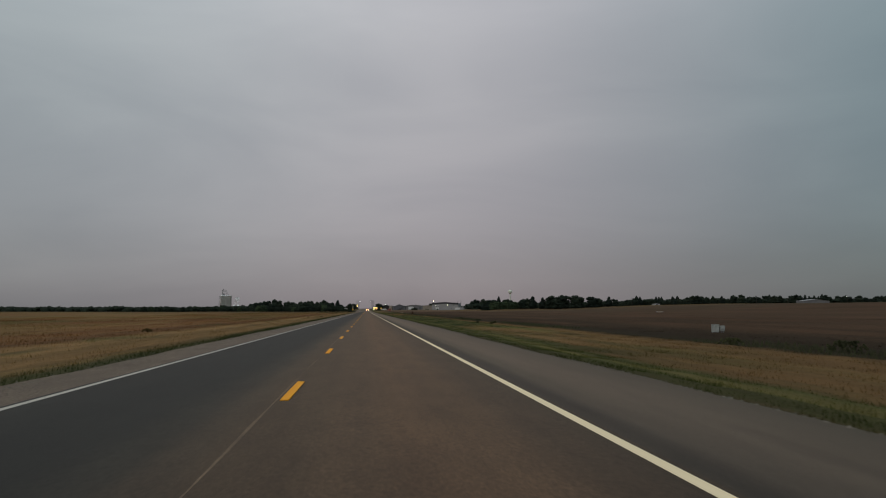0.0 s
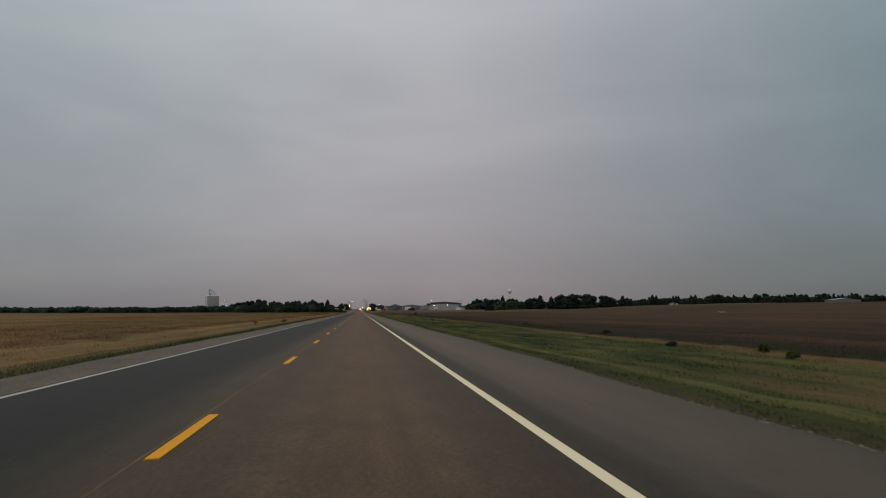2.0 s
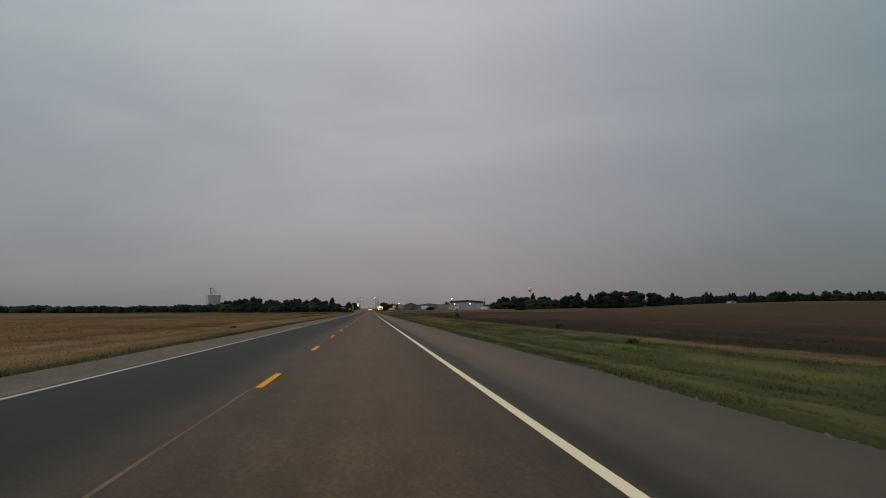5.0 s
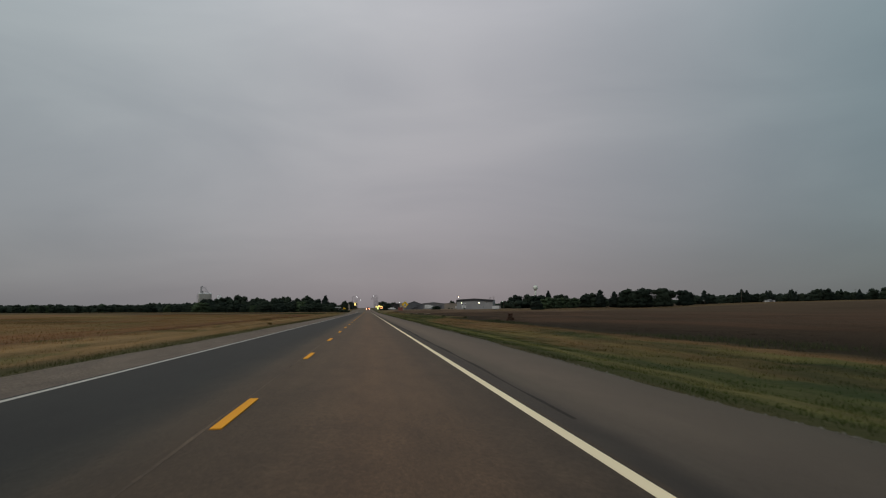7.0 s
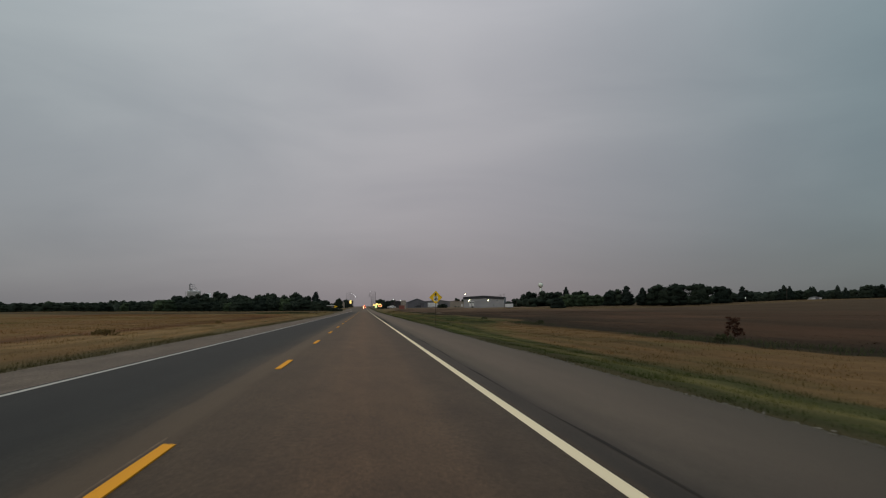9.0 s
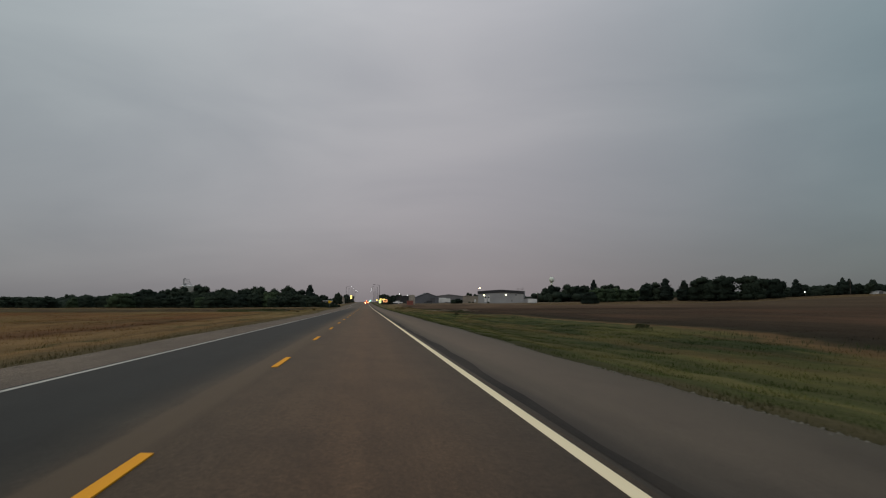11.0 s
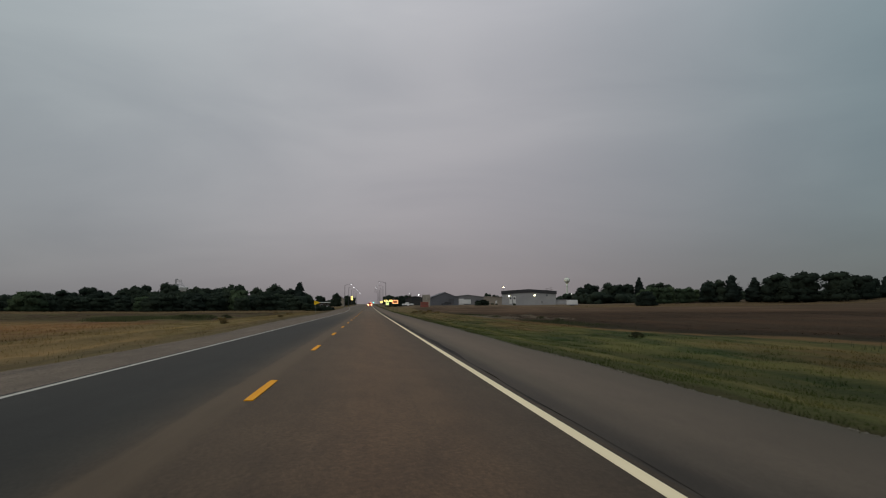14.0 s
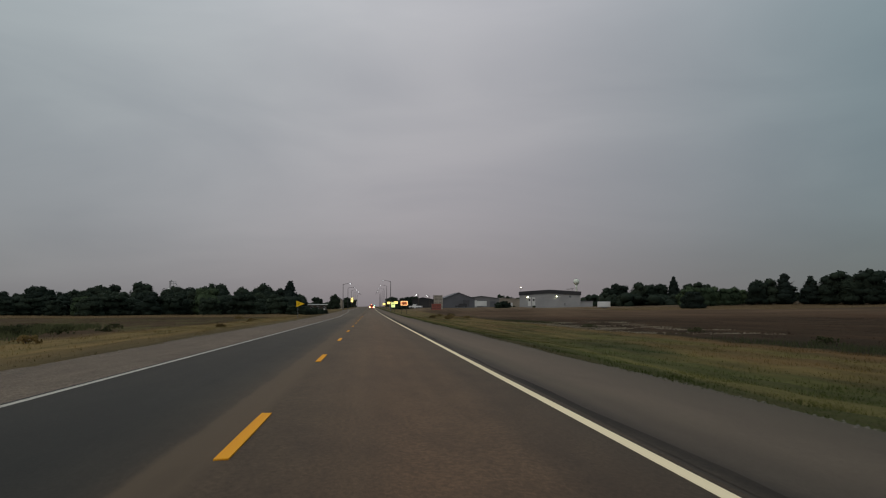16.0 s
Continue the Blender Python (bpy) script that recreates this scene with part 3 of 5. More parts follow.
def ground_z(x, y):
    x, y = np.asarray(x, float), np.asarray(y, float)
    rise = np.interp(x, [-1, 30, 60, 106, 150, 190, 282, 320, 369, 400, 430, 507, 540, 575, 615, 700, 4000], [0, 0.3, 0.5, 1.0, 2.2, 3.9, 6.0, 6.7, 7.9, 8.7, 9.2, 10.2, 10.2, 9.5, 8.8, 8.4, 8.2])
    near = 0.30 + 0.70 * np.maximum(ss(825, 945, y), ss(160, 330, x))
    right = road_z(y) * (1 - 0.0 * x) + rise * near
    ditch = np.interp(x, [6.5, 7.3, 9.3, 11.5, 14.0, 18.5, 21.0, 30.0, 60.0, 110.0], [-0.21, -0.26, -0.48, -0.68, -0.66, -0.52, -0.56, -0.50, -0.25, 0.0]) * (1 - 0.55 * ss(700, 850, y))
    e = -left_edge(y)
    lx = -x - e
    left = np.interp(lx, [-0.5, 0.3, 2.5, 5.0, 8.5, 30.0, 300.0], [-0.17, -0.22, -0.42, -0.48, -0.42, -0.55, -0.75]) + road_z(y) * (1 - 0.75 * ss(10, 60, -x))
    roll = 0.05 * np.sin(x * 0.21 + y * 0.05) + 0.05 * np.sin(x * 0.09 - y * 0.11)
    yard = 1.0 * ss(802, 848, y) * (1 - ss(885, 935, y)) * ss(14, 24, x) * (1 - ss(62, 92, x))
    z = np.where(x > 0, right + ditch + yard, left) + roll * ss(12, 30, np.abs(x))
    under = (x < 6.75) & (x > left_edge(y) + 0.25)
    return np.where(under, road_z(y) - 0.45, z)


def gz(x, y):
    return float(ground_z(x, y))


def build_ground():
    xs = np.concatenate([[-4200, -2500, -1500, -1000, -700, -500, -380, -290, -220, -170], np.arange(-135, -40, 9.0), np.arange(-40, -13, 2.5),
                         np.arange(-13, -4.9, 0.45), [0.0], np.arange(5.9, 22, 0.55), np.arange(22, 60, 2.5), np.arange(60, 150, 9.0),
                         [150, 170, 190, 220, 260, 300, 335, 370, 400, 435, 470, 507, 540, 575, 615, 700, 1000, 1500, 2500, 4200]])
    ys = np.concatenate([np.arange(-80, 720, 2.5), np.arange(720, 1000, 7.0), np.arange(1000, 1800, 40.0), [1800, 1900, 2100, 2400, 2900, 3600, 4600]])
    gx, gy = np.meshgrid(xs, ys)
    z = ground_z(gx, gy)
    z = np.where((np.abs(gx) < 30) & (np.abs(gx) > 7), z + 0.07 * np.sin(gx * 2.3 + gy * 0.9) * np.sin(gy * 0.37 - gx * 0.6), z)
    v = np.stack([gx.ravel(), gy.ravel(), z.ravel()], 1)
    nx, ny = len(xs), len(ys)
    i = (np.arange(ny - 1)[:, None] * nx + np.arange(nx - 1)[None]).ravel()
    f = np.stack([i, i + 1, i + nx + 1, i + nx], 1)
    ob = new("ground", fast_mesh("ground", v, f, M_GROUND, True))
    tagged(ob, "flat farmland with grassy verges and bare brown fields", "ground", kind="structure")


build_ground()


def ribbon(name, left, right, y0, y1, lift, material, step=6.0, cols=5, label="", category="", parent=None, thick=0.0):
    """A strip of paving between two edges, each a number or a function of y."""
    ys = np.arange(y0, y1 + 0.01, step) if y1 - y0 > step else np.array([y0, y1])
    fl = left if callable(left) else (lambda y: np.full_like(y, left, dtype=float))
    fr = right if callable(right) else (lambda y: np.full_like(y, right, dtype=float))
    u = np.linspace(0, 1, cols)
    xl, xr = fl(ys), fr(ys)
    gx = xl[:, None] * (1 - u) + xr[:, None] * u
    gy = np.repeat(ys[:, None], cols, 1)
    z = cross_z(gx) + road_z(gy) + lift
    v = np.stack([gx.ravel(), gy.ravel(), z.ravel()], 1)
    ny, nx = len(ys), cols
    i = (np.arange(ny - 1)[:, None] * nx + np.arange(nx - 1)[None]).ravel()
    f = np.stack([i, i + 1, i + nx + 1, i + nx], 1)
    if thick:
        # the sides have corners of their own, so that the top stays evenly shaded up to its edge
        n0 = len(v)
        side_l, side_r = v[0::nx], v[nx - 1::nx]
        v = np.concatenate([v, side_l, side_l - (0, 0, thick), side_r, side_r - (0, 0, thick)])
        k = np.arange(ny - 1) + n0
        f = np.concatenate([f, np.stack([k, k + 1, k + ny + 1, k + ny], 1), np.stack([k + 2 * ny + 1, k + 2 * ny, k + 3 * ny, k + 3 * ny + 1], 1)])
    ob = new(name, fast_mesh(name, v, f, material))
    if parent is not None:
        ob.parent = parent
        if label:
            ob["label"] = label
    else:
        tagged(ob, label, category, kind="structure")
    return ob


ROAD_END = 2300.0
ribbon("road_lane_east", -0.1, 3.75, -80, ROAD_END, 0.0, M_LANES, label="worn brownish asphalt lane of a two-lane highway, headlight glow painted in", category="road", thick=0.3)
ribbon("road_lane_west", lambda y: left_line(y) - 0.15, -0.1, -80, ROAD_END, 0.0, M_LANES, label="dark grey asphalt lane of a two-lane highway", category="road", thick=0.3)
ribbon("road_shoulder_east", 3.75, lambda y: 6.95 + 0.10 * np.sin(y * 0.13) + 0.07 * np.sin(y * 0.41) + 0.02 * np.sin(y * 1.3), -80, ROAD_END, 0.0, M_SHOULDER, 1.5, 8,
       "wide greyish-brown asphalt shoulder with an uneven edge", "shoulder", thick=0.3)
ribbon("road_shoulder_west", lambda y: left_edge(y) + 0.09 * np.sin(y * 0.11) + 0.06 * np.sin(y * 0.37) + 0.04 * np.sin(y * 1.1), lambda y: left_line(y) - 0.15, -80, ROAD_END, 0.0, M_SHOULDER_L, 1.5, 6,
       "light grey asphalt shoulder with a crumbling edge", "shoulder", thick=0.3)

# ---- markings
ribbon("edge_line_east", 3.53, 3.67, -80, 1500, 0.003, M_WHITE, 6.0, 2, "cream-white painted edge line on asphalt, headlight warmth in its colour", "road marking", thick=0.006)
ribbon("edge_line_west", lambda y: left_line(y) - 0.06, lambda y: left_line(y) + 0.06, -80, 1500, 0.003, M_WHITE_L, 6.0, 2, "thin greyish-white painted edge line on asphalt", "road marking", thick=0.006)
ribbon("joint_line", lambda y: -0.119 + 0.010 * np.sin(y * 0.35) + 0.008 * np.sin(y * 1.31), lambda y: -0.096 + 0.010 * np.sin(y * 0.27) + 0.008 * np.sin(y * 1.07), -80, 340, 0.0008, M_FILLER, 1.5, 2,
       "thin pale filled joint between two asphalt lanes", "road marking", thick=0.004)
ribbon("tar_strip", lambda y: 3.80 + 0.02 * np.sin(y * 0.19), lambda y: 3.83 + 0.13 * ss(-0.4, 0.9, np.sin(y * 0.031 + 1.2)) + 0.12 * ss(380, 440, y) * ss(-0.3, 0.8, np.sin(y * 0.05)) + 0.05 * np.sin(y * 0.21) + 0.04 * np.sin(y * 0.9), 404, 640, 0.003, M_TAR, 2.0, 3,
       "dark tarred strip beside the edge line", "road marking")
ribbon("tar_strip", lambda y: 4.02 + 0.03 * np.sin(y * 0.23), lambda y: 4.05 + 0.03 * np.sin(y * 0.23) + 0.07 * ss(-0.2, 0.9, np.sin(y * 0.045 + 0.6)) + 0.03 * np.sin(y * 0.8), 268, 372, 0.003, M_TAR, 2.0, 3,
       "thin dark tarred crack beside the edge line", "road marking")
dash_me = None
DASH_0, DASH_CYCLE, DASH_LEN = 10.83, 11.6418, 2.8
k = -4
while DASH_0 + k * DASH_CYCLE < 668:
    y = DASH_0 + k * DASH_CYCLE
    if dash_me is None:
        bm = bmesh.new()
        pts = [(-0.057, 0), (0.058, 0.03), (0.061, 1.4), (0.057, DASH_LEN - 0.02), (-0.056, DASH_LEN), (-0.060, 1.4)]
        top = [bm.verts.new((x, yy, 0.007)) for x, yy in pts]
        bot = [bm.verts.new((x, yy, -0.006)) for x, yy in pts]
        bm.faces.new(top)
        for i in range(6):
            bm.faces.new((top[i], bot[i], bot[(i + 1) % 6], top[(i + 1) % 6]))
        bmesh.ops.recalc_face_normals(bm, faces=bm.faces)
        dash_me = bpy.data.meshes.new("centre_dash")
        bm.to_mesh(dash_me)
        bm.free()
        dash_me.materials.append(M_YELLOW)
    ob = new("centre_dash", dash_me)
    ob.location = (0.0, y, float(road_z(y)) + 0.001)
    tagged(ob, "yellow painted centre dash on the asphalt", "road marking", "centre line dashes", "structure")
    k += 1
ribbon("turn_lane_line", lambda y: -1.7 * ss(668, 800, y) - 0.06, lambda y: -1.7 * ss(668, 800, y) + 0.06, 672, 1500, 0.006, M_SEAM, 6.0, 2,
       "faded pale yellow line of the turning lane", "road marking")
ribbon("turn_lane_line", lambda y: 0.30 * ss(700, 800, y) - 0.06, lambda y: 0.30 * ss(700, 800, y) + 0.06, 690, 1500, 0.006, M_SEAM, 6.0, 2,
       "faded pale yellow line of the turning lane", "road marking")

# ---------------------------------------------------------------- plants
rng = np.random.default_rng(7)


def unit_ball():
    """A small icosphere: its corners and its triangles."""
    bm = bmesh.new()
    bmesh.ops.create_icosphere(bm, subdivisions=2, radius=1.0)
    bm.verts.ensure_lookup_table()
    v = np.array([p.co[:] for p in bm.verts])
    f = np.array([[p.index for p in q.verts] for q in bm.faces])
    bm.free()
    return v, f


BALL_V, BALL_F = unit_ball()


def leaf_cloud(centres, sizes, per, leaf, spread=1.0):
    """Many small folded leaf sprays round the centres: verts and faces of triangles."""
    n = len(centres) * per
    c = np.repeat(centres, per, 0)
    s = np.repeat(sizes, per)
    d = rng.normal(size=(n, 3))
    d /= np.linalg.norm(d, axis=1)[:, None]
    c = c + d * (s * rng.uniform(0.25, 1.0, n) ** 0.6 * spread)[:, None]
    return sprays(c, leaf)


def sprays(c, leaf):
    n = len(c)
    a = rng.normal(size=(n, 3))
    a /= np.linalg.norm(a, axis=1)[:, None]
    b = np.cross(a, rng.normal(size=(n, 3)))
    b /= np.linalg.norm(b, axis=1)[:, None]
    r = leaf * rng.uniform(0.6, 1.3, n)
    p0, p1 = c - a * r[:, None], c + a * r[:, None]
    p2, p3 = c + b * (0.72 * r)[:, None], c - b * (0.72 * r)[:, None] + np.cross(a, b) * (0.2 * r)[:, None]
    v = np.stack([p0, p2, p1, p3], 1).reshape(-1, 3)
    q = np.arange(n)[:, None] * 4
    return v, np.concatenate([q + (0, 1, 2), q + (0, 2, 3)])


def foliage_mass(lobes, n, leaf):
    """Leafy lobes (x, y, z, radius, half height): an uneven dense heart in each, and n sprays of leaves on the outside."""
    lobes = np.asarray(lobes, float)
    k = len(lobes)
    half = lobes[:, [3, 3, 4]]
    rough = 1 + 0.16 * rng.normal(size=(k, len(BALL_V), 1)).clip(-1.5, 1.5)
    heart = (lobes[:, None, :3] + BALL_V[None] * half[:, None] * 0.84 * rough).reshape(-1, 3)
    faces = (BALL_F[None] + (np.arange(k) * len(BALL_V))[:, None, None]).reshape(-1, 3)
    area = lobes[:, 3] * (lobes[:, 3] + lobes[:, 4])
    pick = rng.choice(k, n, p=area / area.sum())
    d = rng.normal(size=(n, 3))
    d[:, 2] += 0.25
    d /= np.linalg.norm(d, axis=1)[:, None]
    c = lobes[pick, :3] + d * half[pick] * rng.uniform(0.84, 1.06, (n, 1))
    if k < 60:
        # no leaves inside another lobe
        inside = (((c[:, None] - lobes[None, :, :3]) / half[None]) ** 2).sum(2) < 0.6
        c = c[~inside.any(1)]
    v, f = sprays(c, leaf)
    return np.concatenate([heart, v]), np.concatenate([faces, f + len(heart)])


def crown_lobes(kind, h, w):
    """The leafy lobes of one crown of height h and width w."""
    lobes = []
    if kind == "cedar":
        lobes.append((0, 0, 0.40 * h, 0.36 * w, 0.38 * h))
        for u in np.linspace(0.12, 0.84, 7):
            rad = 0.5 * w * (1 - u ** 2.0) ** 0.75
            for k in range(3):
                a = rng.uniform(0, 6.283)
                q = rng.uniform(0.25, 0.45) * rad
                lobes.append((math.cos(a) * q, math.sin(a) * q, u * h, rad * rng.uniform(0.5, 0.7), 0.14 * h * rng.uniform(0.8, 1.2)))
        lobes.append((0, 0, 0.82 * h, 0.12 * w, 0.18 * h))
        return lobes
    tall = kind == "tree"
    for _ in range(8 if tall else 6):
        a = rng.uniform(0, 6.283)
        q = rng.uniform(0.12, 0.34) * w
        lobes.append((math.cos(a) * q, math.sin(a) * q, rng.uniform(0.30, 0.70 if tall else 0.58) * h, rng.uniform(0.14, 0.21) * w, rng.uniform(0.13, 0.19) * h))
    lobes.append((0, 0, 0.48 * h, 0.38 * w, 0.32 * h))
    lobes.append((0, 0, 0.24 * h, 0.36 * w, 0.20 * h))
    for _ in range(5):
        lobes.append((rng.normal() * 0.14 * w, rng.normal() * 0.14 * w, rng.uniform(0.72, 0.83) * h, rng.uniform(0.11, 0.19) * w, rng.uniform(0.11, 0.16) * h))
    for k in range(4):
        a = k * 1.57 + rng.uniform(-0.5, 0.5)
        lobes.append((math.cos(a) * 0.27 * w, math.sin(a) * 0.27 * w, 0.15 * h, 0.2 * w, 0.13 * h))
    return lobes


def plant(name, kind, h, w, leaf_mat, sprigs, leaf, label, category, m, group=""):
    """A trunk with limbs under a crown of leaf clumps."""
    ob = thing(name, m, label, category, group)
    v, f = foliage_mass(crown_lobes(kind, h, w), sprigs, leaf)
    v[:, 2] = np.maximum(v[:, 2], 0.02)
    crown = new("crown", fast_mesh("crown", v, f, leaf_mat))
    crown.parent = ob
    bm = bmesh.new()
    r = 0.022 * h + 0.05
    top = 0.72 * h if kind != "shrub" else 0.4 * h
    lean = rng.normal(size=2) * 0.03 * h
    tube([(0, 0, -0.4), (0, 0, 0.05 * h), (lean[0] * 0.4, lean[1] * 0.4, top * 0.5), (lean[0], lean[1], top)], [r * 1.5, r, r * 0.75, r * 0.2], 7, bm)
    for _ in range(6 if kind != "cedar" else 3):
        z0 = rng.uniform(0.22, 0.55) * top / 0.72
        a = rng.uniform(0, 2 * np.pi)
        q = rng.uniform(0.2, 0.38) * w
        tube([(0, 0, z0), (math.cos(a) * q * 0.5, math.sin(a) * q * 0.5, z0 + 0.10 * h), (math.cos(a) * q, math.sin(a) * q, z0 + 0.2 * h)],
             [r * 0.5, r * 0.35, r * 0.12], 5, bm)
    part("trunk", bm, M_BARK, ob)
    return ob


def far_pose(x, y, turn=0.0, scale=1.0, tall=1.0, sink=0.05):
    return pose(x, y, gz(x, y) - sink, 0, 0, turn) @ Matrix.Diagonal((scale, scale, scale * tall, 1))


ORIGIN = pose(0, 0, 0)
proto_broad = [plant("broadleaf_tree", "tree", 12.0, 11.0, M_LEAF, 1500, 0.34, "dark green broadleaf tree at the field's edge", "tree", ORIGIN, "shelter belt trees") for _ in range(4)]
proto_shrub = [plant("shelter_shrub", "shrub", 6.0, 7.5, M_LEAF, 1100, 0.27, "dense dark green shrub in the shelter belt", "shrub", ORIGIN, "shelter belt shrubs") for _ in range(3)]
proto_light = [plant("young_tree", "shrub", 7.0, 7.5, M_LEAF2, 1200, 0.27, "lighter green young tree in the shelter belt", "tree", ORIGIN, "young trees") for _ in range(2)]
proto_cedar = [plant("cedar_tree", "cedar", 12.0, 6.5, M_CEDAR, 1500, 0.28, "dark pointed cedar tree", "tree", ORIGIN, "cedars") for _ in range(2)]
PLACED = set()


def put(protos, x, y, height, base_h, wide=1.0):
    """Sets a tree of that height on the ground; the first use of a kind moves the original itself."""
    p = protos[rng.integers(len(protos))]
    s = 1.05 * height / base_h
    m = pose(x, y, gz(x, y) - 0.06, 0, 0, rng.uniform(0, 360)) @ Matrix.Diagonal((s * wide, s * wide, s, 1))
    if p.name not in PLACED:
        PLACED.add(p.name)
        p["m"] = [float(v) for row in m for v in row]
        return p
    return copy_thing(p, m)


# trees along the left shelter belt: tall ones behind, a dense hedge of shrubs in front
for x, y, top in ((-29.5, 846, 10.6), (-36, 872, 9.0), (-41, 890, 9.8), (-47.3, 906, 11.8), (-53, 880, 9.6), (-59, 862, 10.8), (-66, 880, 10.0), (-73, 900, 10.4),
                  (-80, 884, 9.6), (-88, 905, 10.6), (-95, 890, 11.0), (-102.5, 906, 12.2), (-107, 884, 10.6), (-112.5, 878, 10.2), (-120, 896, 9.0), (-129, 908, 7.6),
                  (-140, 880, 5.6), (-152, 900, 5.2)):
    put(proto_cedar if x in (-29.5,) else proto_broad, x, y, (top - gz(x, y)) * 1.10, 12.0, 0.95 if x != -29.5 else 1.25)
x = -22.0
while x > -205:
    y = 712 + rng.uniform(0, 26) + max(0.0, (-x - 60) * 0.10)
    hgt = rng.uniform(3.5, 5.5) * (1.10 if x > -105 else 0.9)
    put(proto_shrub if rng.random() < 0.86 else proto_light, x, y, hgt, 6.0, rng.uniform(1.0, 1.35))
    if rng.random() < 0.6:
        put(proto_broad, x - 2, y + rng.uniform(16, 40), hgt * rng.uniform(1.05, 1.25), 12.0, 1.3)
    x -= rng.uniform(2.1, 3.3)
for x, y, h in ((-24, 742, 5.6), (-31, 748, 6.8), (-48, 756, 6.6), (-57, 750, 5.6), (-67, 758, 6.4), (-88, 760, 6.8), (-99, 756, 6.0), (-111, 764, 5.6)):
    put(proto_broad, x, y, h, 12.0, 1.25)
x = -31.0
while x > -190:
    y = rng.uniform(800, 905)
    top = float(np.interp(-x, [20, 60, 96, 125, 138, 190], [8.0, 8.6, 9.0, 8.4, 6.0, 5.2])) + rng.uniform(-0.9, 0.6)
    if rng.random() < 0.7:
        put(proto_broad, x, y, top - gz(x, y), 12.0, 1.15)
    else:
        put(proto_shrub, x, y, (top - gz(x, y)) * 0.8, 6.0, 0.9)
    x -= rng.uniform(2.6, 4.2)
for x, y, h in ((-9.6, 734, 1.0), (-10.6, 731, 1.3), (-12.2, 733, 1.3), (-13.6, 732, 1.5), (-11.4, 738, 1.4), (-12.9, 742, 1.8), (-14.3, 736, 1.7), (-15.8, 744, 2.3), (-17.8, 733, 2.5), (-19.5, 745, 3.0)):
    put(proto_shrub, x, y, h, 6.0, 1.2)

# trees on the rise to the east
for x, y, top, wide in ((131.0, 962, 13.6, 0.8), (133.5, 952, 15.4, 1.0), (141, 940, 15.4, 1.0), (148.5, 944, 14.8, 0.95), (155, 946, 15.2, 0.9), (166, 936, 15.0, 0.9), (171.5, 930, 15.4, 0.9),
                        (177.5, 885, 14.0, 0.95), (184, 886, 15.4, 1.0), (180, 890, 15.0, 0.9),
                        (206, 876, 16.6, 1.0), (213, 872, 18.6, 1.1), (221, 867, 19.5, 1.15), (231.5, 855, 19.2, 1.15), (243, 880, 15.0, 1.0),
                        (255, 871, 18.0, 1.05), (263, 885, 17.0, 1.0), (272, 900, 16.0, 1.0), (293, 905, 15.8, 1.0), (303, 890, 14.8, 1.0)):
    put(proto_broad, x, y, top - gz(x, y), 12.0, wide * 1.18)
for x, y, top, wide in ((160.4, 941, 18.0, 1.05), (189.8, 883, 17.2, 1.6), (200, 880, 16.0, 1.5), (282, 893, 17.6, 1.5)):
    put(proto_cedar, x, y, top - gz(x, y), 12.0, wide)
for x, y, top in ((143, 884, 10.6), (149, 890, 11.8), (155, 888, 11.2), (160, 894, 11.8), (166, 892, 11.0), (172, 897, 11.6), (179, 900, 10.8), (153, 902, 11.6)):
    put(proto_light, x, y, top - gz(x, y), 7.0, 1.0)
plant("round_bush", "shrub", 7.2, 11.0, M_CEDAR, 6000, 0.22, "wide round dark bush standing alone on the field", "bush", far_pose(128.9, 843, 0, 1.08))
x = 312.0
while x < 640:
    y = 890 + rng.uniform(-14, 40)
    if rng.random() < 0.25:
        put(proto_cedar, x, y, rng.uniform(8, 11.5), 12.0, 1.25)
    else:
        put(proto_broad, x, y, rng.uniform(7.0, 11.0), 12.0, 1.25)
    x += rng.uniform(3.4, 6.2)
x = 129.0
while x < 660:
    y = rng.uniform(885, 930) + (30 if x < 180 else 0)
    put(proto_shrub, x, y, rng.uniform(3.6, 6.2), 6.0, rng.uniform(1.0, 1.4))
    x += rng.uniform(4.0, 6.5)
# trees in the town
for x, y, h, kind in ((-24, 1080, 8.0, 0), (-33, 1050, 8.4, 0), (-45, 1020, 7.6, 0), (-52, 1040, 8.0, 0), (16, 905, 5.6, 0), (19, 918, 6.2, 0), (13.5, 930, 5.4, 0),
                      (24, 960, 7.0, 0), (86, 1052, 8.6, 0), (93, 1060, 7.6, 0), (118, 1010, 7.0, 0), (112, 1030, 6.4, 0),
                      (-18, 1180, 9.0, 0), (-20, 1260, 10.0, 0), (18, 1120, 8.0, 0), (22, 1230, 9.5, 0), (20, 1340, 10.0, 0), (-17, 1400, 9.0, 0)):
    put(proto_cedar if kind else proto_broad, x, y, h, 12.0, 1.2 if kind else 1.0)
put(proto_broad, -19.8, 1016, 9.4, 12.0, 0.86)
for x, y, h in ((50.0, 838, 2.4), (52.4, 840, 2.8), (54.4, 843, 2.2), (71, 930, 1.6), (74, 935, 1.4), (86, 944, 1.3)):
    put(proto_shrub, x, y, h, 6.0, 1.15)
for p in proto_broad + proto_shrub + proto_light + proto_cedar:
    m = p.get("m")
    if m is None:
        p.matrix_world = far_pose(-170 + rng.uniform(-6, 6), 905, 0, 0.7)
    else:
        p.matrix_world = Matrix([list(m[i * 4:i * 4 + 4]) for i in range(4)])
        del p["m"]


